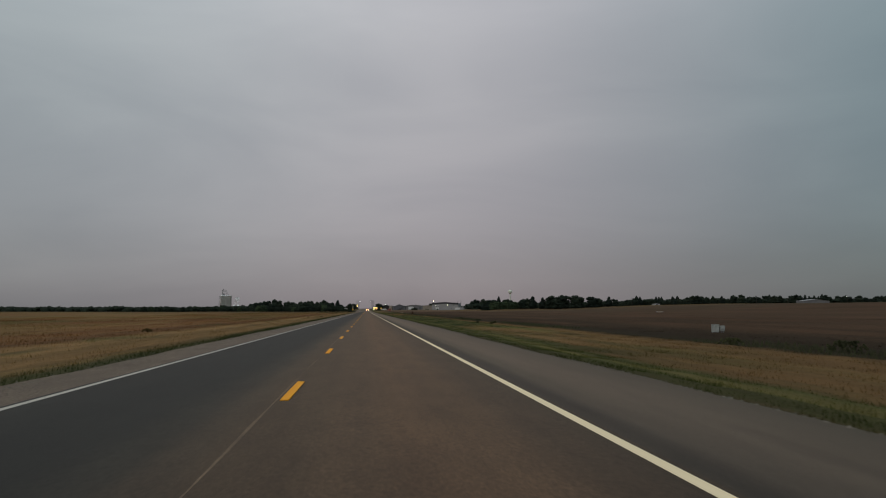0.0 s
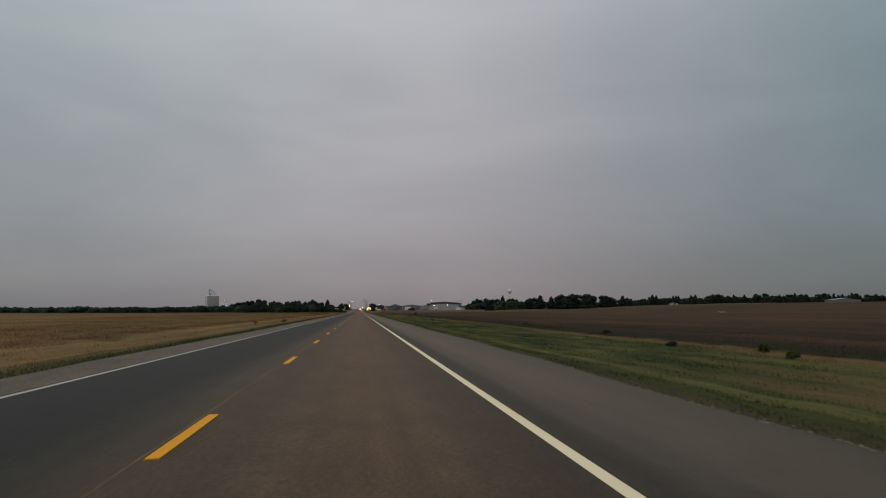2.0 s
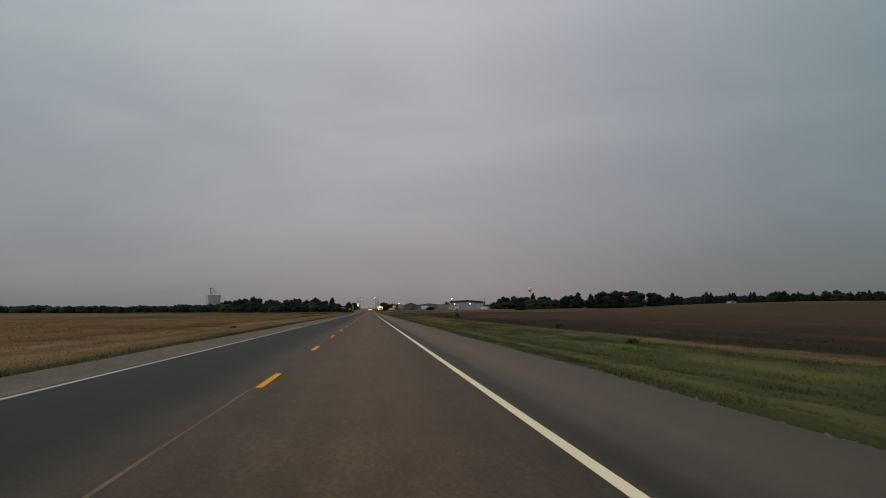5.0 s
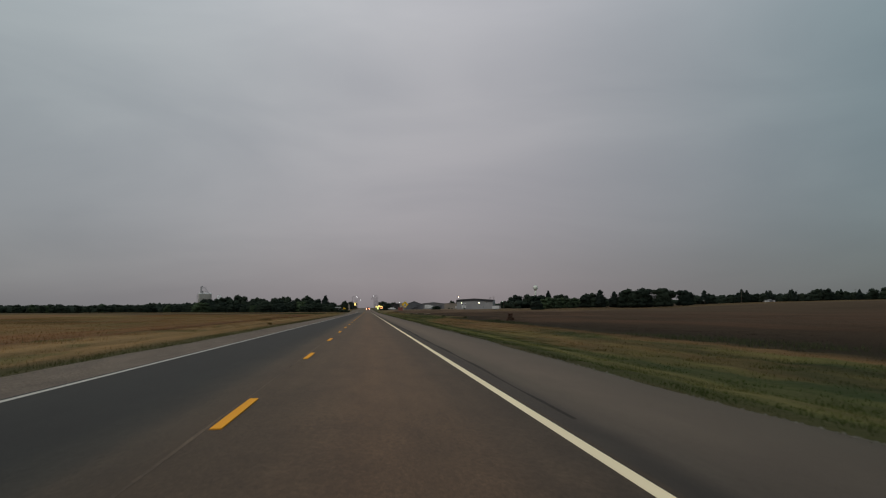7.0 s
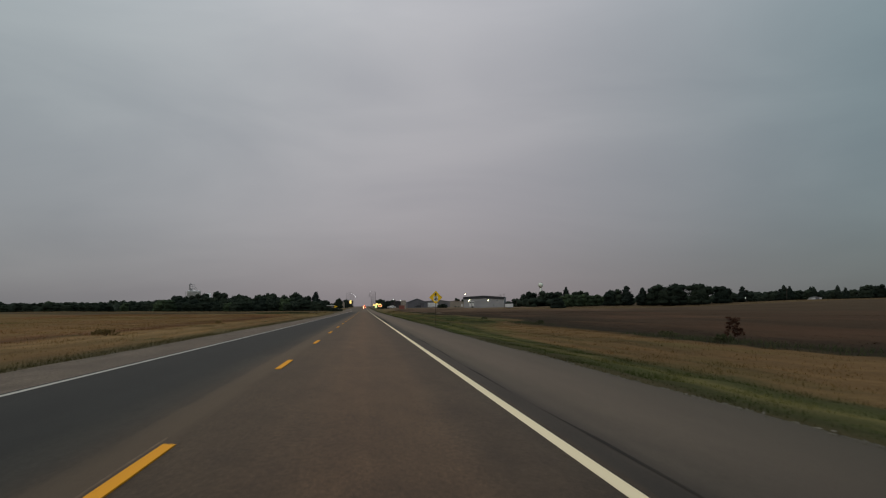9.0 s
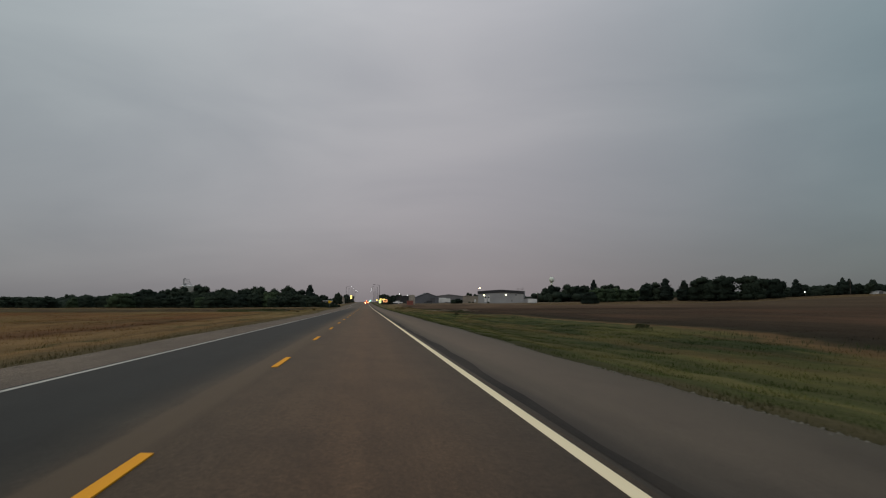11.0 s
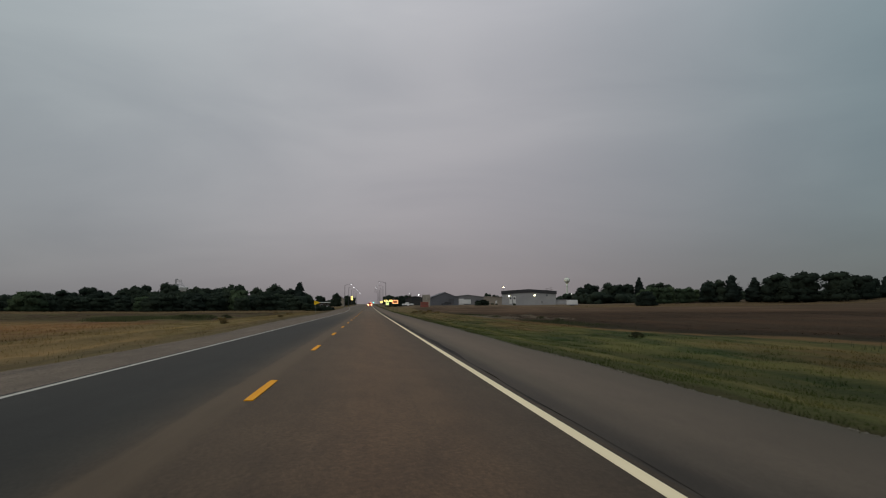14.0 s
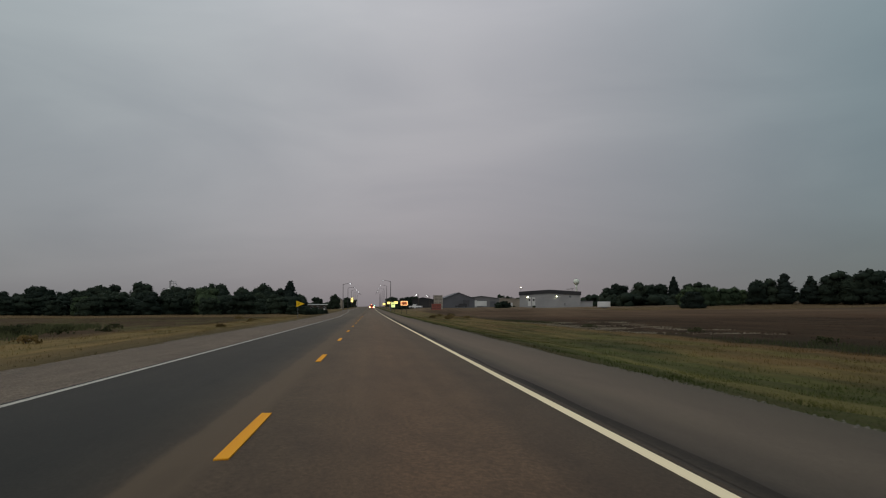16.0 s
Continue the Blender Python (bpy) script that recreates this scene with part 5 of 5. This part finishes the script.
def hall():
    a, b = Vector((81.0, 953, 0)), Vector((110.4, 946.2, 0))
    w = (b - a).length
    turn = math.degrees(math.atan2(b.y - a.y, b.x - a.x))
    base = 2.95
    ob = thing("metal_hall", pose(a.x - 0.8, a.y, base, 0, 0, turn) @ Matrix.Diagonal((1.06, 1.06, 1.06, 1)), "pale metal hall with a charcoal fascia and lit wall lamps", "building")
    eave, apex, deep = 7.0, 8.0, 30.0

    def top(x):
        return eave + (apex - eave) * (1 - abs(x - w / 2) / (w / 2))
    part("wall", prism([(0, -1.5), (w, -1.5), (w, eave - 0.15), (w / 2, apex - 0.15), (0, eave - 0.15)], 0, deep), M_HALL, ob)
    part("siding_ribs", ribs(bmesh.new(), 0.1, w - 0.1, 0.0, -0.2, lambda x: top(x) - 1.55, 0.9), M_HALL, ob)
    part("fascia", prism([(-0.35, eave - 1.65), (w / 2, apex - 1.65), (w + 0.35, eave - 1.65), (w + 0.35, eave + 0.05), (w / 2, apex + 0.05), (-0.35, eave + 0.05)], -0.35, -0.06), M_FASCIA, ob, "charcoal fascia band")
    part("roof", prism([(-0.4, eave + 0.06), (w / 2, apex + 0.06), (w + 0.4, eave + 0.06), (w + 0.4, eave + 0.2), (w / 2, apex + 0.2), (-0.4, eave + 0.2)], -0.4, deep + 0.3), M_SHED_ROOF, ob)
    for x in (4.2, 6.3):
        d = part("door", box(x, -0.12, 0.0, x + 1.5, -0.05, 4.3, 0.02), M_OFFWHITE, ob, "white door")
        part("door_pane", box(x + 0.3, -0.14, 2.5, x + 1.2, -0.125, 3.6), M_GLASS_D, d)
        part("door_handle", box(x + 1.3, -0.19, 1.4, x + 1.38, -0.125, 1.6, 0.01), M_STEEL, d)
    for x, z in ((4.0, 4.7), (18.4, 5.0)):
        wall_lamp(ob, x, -0.06, z, None, 0.55)
    part("vent", box(24.6, -0.16, 4.3, 25.6, -0.05, 5.2, 0.03), M_SHED, ob)
    part("meter_box", box(22.0, -0.32, 0.4, 22.8, -0.05, 1.5, 0.04), M_STEEL, ob)
    # flood light on a mast at the far corner
    mast = part("mast", tube([(0.5, 6.0, eave), (0.5, 6.0, eave + 2.4)], [0.08, 0.06], 8), M_POLE, ob)
    part("flood_lamp", box(0.1, 5.4, eave + 2.0, 1.3, 5.9, eave + 2.7, 0.05), M_POLE, mast)
    part("lens", box(0.3, 5.3, eave + 2.15, 1.0, 5.39, eave + 2.5, 0.02), M_FLOOD, mast, "glowing flood lens")
    # low annex at the east end
    part("annex_wall", box(w + 0.06, 1.0, -2.0, w + 6.0, 14.0, 2.4), M_HALL, ob)
    part("annex_roof", box(w - 0.0, 0.6, 2.404, w + 6.3, 14.4, 2.6, 0.03), M_SHED_ROOF, ob)


hall()


def gable_shed(name, x0, x1, y, deep, base, eave, apex, wall, roof, label, doors=(), overhang=0.35, turn=0.0, pitch=0.8):
    w = x1 - x0
    ob = thing(name, pose(x0, y, base, 0, 0, turn), label, "building")
    part("wall", prism([(0, -1.5), (w, -1.5), (w, eave - 0.06), (w / 2, apex - 0.06), (0, eave - 0.06)], 0, deep), wall, ob)
    part("siding_ribs", ribs(bmesh.new(), 0.1, w - 0.1, 0.0, 0.0, lambda x: eave - 0.15 + (apex - eave) * (1 - abs(x - w / 2) / (w / 2)), pitch), wall, ob)
    for s in (0, 1):
        xa, xb = (-overhang, w / 2) if s == 0 else (w / 2, w + overhang)
        za, zb = (eave - overhang * 0.3, apex) if s == 0 else (apex, eave - overhang * 0.3)
        part("roof_slope", prism([(xa, za), (xb, zb), (xb, zb + 0.14), (xa, za + 0.14)], -overhang, deep + overhang), roof, ob)
    part("ridge_cap", prism([(w / 2 - 0.3, apex + 0.06), (w / 2, apex + 0.15), (w / 2 + 0.3, apex + 0.06), (w / 2, apex + 0.24)], -overhang, deep + overhang), roof, ob)
    for dx, dw, dh, mat in doors:
        d = part("door", box(dx, -0.10, 0.0, dx + dw, -0.05, dh, 0.02), mat, ob)
        for k in range(1, int(dh / 0.6)):
            part("door_seam", box(dx + 0.05, -0.112, k * 0.6 - 0.02, dx + dw - 0.05, -0.102, k * 0.6 + 0.02), M_SHED_ROOF, d)
    return ob


gable_shed("grey_shed", 30.4, 43.4, 857, 30, 2.35, 3.1, 5.5, M_SHED, M_SHED_ROOF, "slate-grey metal shed with a gabled roof", ((8.2, 2.6, 2.6, M_SHED_ROOF),))
gable_shed("tin_shed", 49.5, 69.0, 951, 18, 2.4, 4.7, 5.8, M_SHED2, M_ROOF2, "weathered tin shed with a pale low roof", ((2.0, 5.6, 3.5, M_OFFWHITE), (14.5, 3.0, 3.0, M_SHED)), 0.5)
gable_shed("tan_store", 70.5, 90.0, 1004, 14, 3.0, 4.4, 4.9, M_TAN, M_TAN, "long low tan block store building", ((14.0, 1.2, 2.2, M_OFFWHITE),))
gable_shed("dark_barn", 21.5, 33.0, 930, 12, 1.6, 4.4, 5.4, M_DARKROOF, M_DARKROOF, "dark weathered barn with a shingle roof", ((1.2, 1.0, 2.1, M_OFFWHITE),))


def flat_house(x0, x1, y, deep, h):
    base = gz((x0 + x1) / 2, y)
    ob = thing("flat_house", pose(x0, y, base), "low dark timber building with a flat white-edged roof", "building")
    w = x1 - x0
    part("wall", box(0, 0, -0.8, w, deep, h), M_BROWN, ob)
    part("roof", box(-0.9, -0.9, h + 0.004, w + 0.9, deep + 0.9, h + 0.16, 0.02), M_DARKROOF, ob)
    part("fascia", box(-0.92, -0.96, h - 0.12, w + 0.92, -0.904, h + 0.34, 0.01), M_OFFWHITE, ob, "white roof edge")
    for k in range(4):
        wx = 0.9 + k * (w - 2.6) / 3
        f = part("window", box(wx, -0.06, 0.9, wx + 1.1, -0.005, 2.0, 0.01), M_OFFWHITE, ob)
        part("pane", box(wx + 0.08, -0.08, 0.98, wx + 1.02, -0.065, 1.92), M_GLASS_D, f)
    part("door", box(w - 1.3, -0.06, 0.0, w - 0.4, -0.005, 2.05, 0.01), M_OFFWHITE, ob)


flat_house(-36.0, -23.5, 985, 9, 3.0)
gable_shed("town_house", -24.5, -16.5, 1062, 10, gz(-20, 1062), 5.2, 8.2, M_TAN, M_DARKROOF, "two-storey tan town house", ((3.0, 1.0, 2.1, M_BROWN),))
gable_shed("town_house", -28.0, -19.0, 1130, 10, gz(-22, 1130), 5.0, 8.0, M_BROWN, M_DARKROOF, "two-storey brown town house", ((3.0, 1.0, 2.1, M_OFFWHITE),))
gable_shed("shop_building", 14.0, 24.0, 1060, 12, gz(18, 1060), 4.4, 5.4, M_SHED2, M_SHED_ROOF, "low grey roadside shop building", ((3.0, 1.4, 2.2, M_OFFWHITE),))
gable_shed("farm_shed", 503, 536, 866, 14, gz(510, 866) - 0.3, 2.8, 4.6, M_SHED2, M_ROOF2, "long pale farm shed among trees", ((6.0, 5.0, 3.6, M_SHED2),), 0.4, 0.0, 2.0)
gable_shed("farm_house", 226, 238, 884, 8, gz(232, 884), 2.8, 4.0, M_SHED, M_DARKROOF, "low grey house under the trees", ((3.0, 1.0, 2.1, M_BROWN),))
gable_shed("farm_shed", 333, 341, 888, 6, gz(336, 888), 1.5, 2.0, M_OFFWHITE, M_ROOF2, "small white shed at the edge of the field", ((3.0, 3.0, 1.8, M_SHED2),))


def grain_elevator(x, y):
    """A block of fused silos with a working house and leg towers on top."""
    ob = thing("grain_elevator", pose(x, y, -1.5, 0, 0, 12), "tall pale concrete grain elevator with a head house", "grain elevator")
    r, gap, deep, tall = 4.3, 3.6, 5.9, 37.5
    for i in range(6):
        for j in range(2):
            prof = [(r, 0), (r, tall - 0.8), (r + 0.12, tall - 0.75), (r + 0.12, tall)]
            sx, sy = (i - 2.5) * gap, (j - 0.5) * deep
            part("silo", lathe(prof, 24), M_CONCRETE, ob).location = (sx, sy, 0)
    part("bin_deck", box(-2.5 * gap - 3.2, -deep * 0.5 - 3.0, tall + 0.004, 2.5 * gap + 3.2, deep * 0.5 + 3.0, tall + 0.6, 0.05), M_CONCRETE, ob)
    # outside leg tower
    leg = bmesh.new()
    for sx in (-1.0, 0.6):
        for sy in (-0.8, 0.8):
            tube([(-15.2 + sx, sy, 0), (-15.2 + sx, sy, tall - 1.0)], [0.22, 0.22], 6, leg)
    for k in range(14):
        q = 1 if k % 2 else -1
        tube([(-15.4 - 0.8 * q, -0.8, 2.6 * k), (-15.4 + 0.8 * q, -0.8, 2.6 * k + 2.6)], [0.13, 0.13], 5, leg)
    part("leg_tower", leg, M_ELEV, ob, "steel lattice leg tower")
    # head house: a narrow louvred shaft, an open gallery and a cabin over it
    part("shaft", box(-9.4, -2.0, tall + 0.61, -6.6, 2.0, tall + 14.0, 0.1), M_ROOF2, ob, "louvred elevator shaft")
    for z in (4.6, 9.4, 12.6):
        part("gallery_floor", box(-6.59, -1.8, tall + z, 1.8, 1.8, tall + z + 0.55, 0.05), M_ELEV, ob)
    for px in (-2.6, 1.4):
        for py in (-1.6, 1.4):
            part("post", box(px, py, tall + 0.61, px + 0.45, py + 0.3, tall + 12.59, 0.03), M_ELEV, ob)
    part("cabin", box(-6.58, -1.5, tall + 0.61, -3.2, 1.5, tall + 4.59, 0.08), M_ELEV, ob)
    part("cap", prism([(-7.8, tall + 14.01), (-6.0, tall + 16.2), (-4.2, tall + 13.16), (-6.55, tall + 13.16), (-6.55, tall + 14.01)], -1.0, 1.0), M_ELEV, ob)
    for q, z in ((1.9, 9.0), (1.9, 4.4)):
        part("spout", tube([(q, 0, tall + z), (q + 5.4, 0, tall + 0.7)], [0.32, 0.32], 8), M_ELEV, ob)
    wall_lamp(ob, -9.0, -deep * 0.5 - r - 0.1, 4.5, M_LAMP, 1.6)


def leg_house(x, y):
    """A cabin on four tall legs over low bins."""
    ob = thing("grain_tower", pose(x, y, -1.5, 0, 0, 12), "pale cabin on tall legs over small grain bins", "grain elevator")
    part("cabin", box(-4.2, -2.5, 25.6, 4.2, 2.5, 29.2, 0.1), M_CONCRETE, ob)
    part("upper_cabin", box(-3.9, -2.2, 30.6, 3.9, 2.2, 34.2, 0.1), M_CONCRETE, ob)
    for px in (-3.9, -0.3, 3.3):
        for py in (-2.1, 1.6):
            part("leg", box(px, py, 0, px + 0.6, py + 0.5, 25.59, 0.03), M_CONCRETE, ob)
            part("upright", box(px, py, 29.21, px + 0.6, py + 0.5, 30.59, 0.03), M_CONCRETE, ob)
    part("spout", tube([(-4.0, 0, 26.0), (-9.2, 0, 15.0)], [0.35, 0.35], 8), M_CONCRETE, ob)
    for bx in (-9.0, 1.0):
        part("bin", lathe([(4.2, 0), (4.2, 13.0), (0.6, 15.2)], 20), M_CONCRETE, ob).location = (bx, -5.5, 0)


grain_elevator(-338, 1947)
leg_house(-320.5, 2010)


def water_tower(x, y):
    ob = thing("water_tower", pose(x, y, gz(x, y) - 1), "pale green ball-shaped water tower on a slim stem", "water tower")
    zc, r = 33.2, 4.65
    part("stem", lathe([(2.6, 0), (1.7, 3.0), (1.25, 8.0), (1.2, zc - 10), (1.7, zc - 5.6)], 16), M_TANK, ob)
    prof = [(1.7, zc - 5.6)] + [(r * math.sin(a), zc - r * math.cos(a) * 0.97) for a in np.linspace(0.55, math.pi - 0.12, 16)] + [(0.5, zc + r)]
    part("tank", lathe(prof, 28), M_TANK, ob)
    part("rail", tube([(math.cos(a) * 1.6, math.sin(a) * 1.6, zc + r + 0.3) for a in np.linspace(0, 6.283, 13)], [0.06] * 13, 6), M_STEEL, ob)
    part("hatch", lathe([(0.6, zc + r - 0.1), (0.6, zc + r + 0.5), (0.2, zc + r + 0.8)], 10), M_STEEL, ob)


water_tower(322.4, 1746)


# ---------------------------------------------------------------- vehicles and clutter
def wheel(parent, x, y, r, w=0.2):
    t = part("wheel", tube([(x - w / 2, y, r), (x + w / 2, y, r)], [r, r], 16), M_RUBBER, parent)
    part("rim", tube([(x - w / 2 - 0.01, y, r), (x + w / 2 + 0.01, y, r)], [r * 0.6, r * 0.6], 12), M_STEEL, t)


def vehicle(name, m, profile, width, body_mat, label, lit, wheels, glass):
    """A car or truck: a side outline (along y, z) drawn across its width, tapered at the top."""
    ob = thing(name, m, label, "vehicle")
    bm = prism([(a, b) for a, b in profile], -width / 2, width / 2)
    for v in bm.verts:
        v.co = Vector((v.co.y * (1.0 if v.co.z < 0.95 else 0.84), v.co.x, v.co.z))
    bmesh.ops.recalc_face_normals(bm, faces=bm.faces)
    bmesh.ops.bevel(bm, geom=list(bm.edges), offset=0.05, segments=2, affect="EDGES")
    body = part("body", bm, body_mat, ob)
    y_back = min(p[0] for p in profile)
    for x0, y0, z0, x1, y1, z1 in glass:
        part("window", box(x0, y0, z0, x1, y1, z1, 0.01), M_GLASS_D, ob)
    for s in (-1, 1):
        part("tail_lamp", box(s * width * 0.40 - 0.11, y_back - 0.03, 0.72, s * width * 0.40 + 0.13, y_back + 0.02, 1.02, 0.02), M_TAIL if lit else M_RED, body)
        for wy, wr in wheels:
            wheel(ob, s * (width / 2 - 0.1), wy, wr)
    part("bumper", box(-width * 0.46, y_back - 0.10, 0.38, width * 0.46, y_back - 0.005, 0.55, 0.03), M_STEEL, body)
    return ob


SUV = [(-2.3, 0.4), (2.3, 0.4), (2.35, 0.95), (1.1, 1.08), (0.5, 1.7), (-2.0, 1.72), (-2.32, 1.0)]
PICKUP = [(-2.8, 0.5), (2.8, 0.5), (2.8, 1.05), (1.4, 1.15), (0.9, 1.8), (-0.4, 1.8), (-0.5, 1.15), (-2.8, 1.15)]


def delivery_van(x, y):
    """A van seen from behind, with its tail and marker lamps lit."""
    ob = thing("delivery_van", pose(x, y, float(road_z(y)) - 0.045), "dark delivery van driving ahead with lit red lamps", "vehicle")
    body = part("body", box(-1.0, -2.7, 0.45, 1.0, 1.5, 2.25, 0.12), M_SHED, ob)
    part("bonnet", box(-0.95, 1.45, 0.45, 0.95, 2.7, 1.25, 0.12), M_SHED, ob)
    for s in (-1, 1):
        d = part("rear_door", box(s * 0.46 - 0.43, -2.74, 0.62, s * 0.46 + 0.43, -2.705, 2.1, 0.01), M_RED, body, "red rear door")
        part("pane", box(s * 0.46 - 0.33, -2.76, 1.4, s * 0.46 + 0.33, -2.745, 1.95), M_GLASS_D, d)
        part("tail_lamp", box(s * 0.92 - 0.12, -2.78, 0.75, s * 0.92 + 0.14, -2.69, 1.35, 0.02), M_TAIL, ob, "lit red tail lamp")
        part("signal_lamp", box(s * 0.92 - 0.12, -2.78, 0.52, s * 0.92 + 0.14, -2.69, 0.73, 0.02), M_FLOOD, ob, "lit amber lamp")
        for wy in (-1.7, 1.9):
            wheel(ob, s * 0.88, wy, 0.36, 0.22)
    part("brake_lamp", box(-0.2, -2.77, 2.11, 0.2, -2.706, 2.2, 0.01), M_TAIL, body, "lit red brake lamp")
    part("bumper", box(-0.98, -2.85, 0.36, 0.98, -2.71, 0.5, 0.03), M_FASCIA, ob)


delivery_van(1.9, 960)
vehicle("pickup_truck", pose(20.5, 876, gz(20.5, 876), 0, 0, 72), PICKUP, 1.95, M_OFFWHITE, "white parked pickup truck", False, ((-1.7, 0.38), (1.75, 0.38)),
        ((-0.7, -0.62, 1.25, 0.7, -0.45, 1.68),))


vehicle("car", pose(36.5, 846, gz(36.5, 846), 0, 0, 84), SUV, 1.85, M_FASCIA, "dark car parked in front of the grey shed", False, ((-1.4, 0.35), (1.4, 0.35)),
        ((-0.7, -2.26, 1.15, 0.7, -2.12, 1.58),))

def traffic_signal(x, y):
    ob = thing("traffic_signal", pose(x, y, gz(x, y)), "post-mounted traffic signal showing green", "traffic signal")
    part("post", tube([(0, 0, -0.3), (0, 0, 0.3), (0, 0, 3.0)], [0.14, 0.08, 0.06], 10), M_POLE, ob)
    h = part("signal_head", box(-0.25, -0.32, 1.7, 0.25, -0.07, 3.0, 0.04), M_FASCIA, ob)
    for k, mat in enumerate((M_SIGNAL, M_BLACK, M_BLACK)):
        part("lens", tube([(0, -0.325, 1.95 + 0.42 * k), (0, -0.39, 1.95 + 0.42 * k)], [0.2, 0.17], 12), mat, h)


traffic_signal(7.3, 1560)


def cargo_trailer(x, y, turn):
    ob = thing("cargo_trailer", pose(x, y, gz(x, y), 0, 0, turn) @ Matrix.Diagonal((1.18, 1.18, 1.18, 1)), "white enclosed cargo trailer parked on the field's edge", "trailer")
    body = part("body", box(-2.3, -1.0, 0.55, 2.3, 1.0, 2.6, 0.12), M_OFFWHITE, ob)
    part("trim", box(-2.25, -1.03, 0.50, 2.25, -1.004, 0.68, 0.008), M_STEEL, body)
    part("door", box(0.9, -1.03, 0.8, 1.7, -1.004, 2.3, 0.008), M_OFFWHITE, body)
    part("tongue", box(-3.5, -0.06, 0.5, -2.2, 0.06, 0.62, 0.01), M_STEEL, ob)
    for wx in (-0.4, 0.5):
        for s in (-1, 1):
            t = part("wheel", tube([(wx, s * 1.0 - 0.1, 0.33), (wx, s * 1.0 + 0.1, 0.33)], [0.33, 0.33], 14), M_RUBBER, ob)
            part("rim", tube([(wx, s * 1.0 - 0.12, 0.33), (wx, s * 1.0 + 0.12, 0.33)], [0.19, 0.19], 10), M_STEEL, t)
    part("jack", tube([(-3.3, 0, 0), (-3.3, 0, 0.55)], [0.05, 0.05], 8), M_STEEL, ob)


cargo_trailer(102.1, 873.6, -14)
cargo_trailer(52.6, 905, -6)


def slatted_crate(x, y, base, w, h, turn, mat, label):
    ob = thing("slatted_container", pose(x, y, base, 0, 0, turn), label, "container", "containers in the yard")
    part("core", box(-w / 2 + 0.05, 0.06, 0.0, w / 2 - 0.05, 2.2, h - 0.04), M_BROWN, ob)
    n = max(3, int(h / 0.5))
    for k in range(n):
        z0 = h * k / n
        part("slat", box(-w / 2, -0.02, z0 + 0.03, w / 2, 0.055, z0 + h / n - 0.13, 0.01), mat, ob)
    for s in (-1, 0, 1):
        part("upright", box(s * (w / 2 - 0.08) - 0.07, -0.08, 0.0, s * (w / 2 - 0.08) + 0.07, -0.022, h, 0.01), mat, ob)


slatted_crate(25.0, 824, gz(25, 824), 3.4, 2.3, 4, M_RED, "faded red slatted container in the yard")
slatted_crate(26.4, 832, gz(26.4, 832), 3.2, 5.2, 4, M_CREAM, "cream slatted stack behind the red container")


def utility_box(x, y):
    ob = thing("utility_box", pose(x, y, gz(x, y) + 0.02, 0, 0, -12) @ Matrix.Diagonal((0.76, 0.8, 0.72, 1)), "pair of small white utility boxes standing in the field", "utility box")
    a = part("cabinet", box(-0.58, -0.2, 0.08, 0.08, 0.2, 0.80, 0.03), M_ENAMEL, ob)
    part("cabinet_lid", box(-0.61, -0.23, 0.80, 0.11, 0.23, 0.85, 0.015), M_ENAMEL, a)
    b = part("side_cabinet", box(0.18, -0.17, 0.22, 0.62, 0.17, 0.74, 0.03), M_ENAMEL, ob)
    part("vent", box(0.26, -0.185, 0.34, 0.54, -0.172, 0.44, 0.004), M_STEEL, b)
    part("link", box(0.084, -0.1, 0.3, 0.176, 0.1, 0.62), M_FASCIA, ob, "dark link between the boxes")
    for s in (-0.5, 0.0, 0.3, 0.5):
        part("leg", box(s - 0.03, -0.12, -0.3, s + 0.03, 0.12, 0.25 if s > 0.1 else 0.1), M_STEEL, ob)


utility_box(26.7, 55.5)


def field_pipe(x, y):
    """A length of white irrigation pipe resting on two timber blocks."""
    ob = thing("irrigation_pipe", pose(x, y, gz(x, y), 0, 0, 8), "length of white irrigation pipe lying on the field", "pipe")
    for s in (-1.2, 1.2):
        part("block", box(s - 0.12, -0.3, -0.1, s + 0.12, 0.3, 0.22, 0.02), M_WOODPOLE, ob)
    part("pipe", tube([(-1.75, 0, 0.42), (0, 0, 0.40), (1.75, 0, 0.42)], [0.14, 0.14, 0.14], 12), M_CREAM, ob)
    for s in (-1.75, 1.75):
        part("coupling", tube([(s - 0.1, 0, 0.42), (s + 0.1, 0, 0.42)], [0.17, 0.17], 12), M_STEEL, ob)


field_pipe(141.6, 367.4)
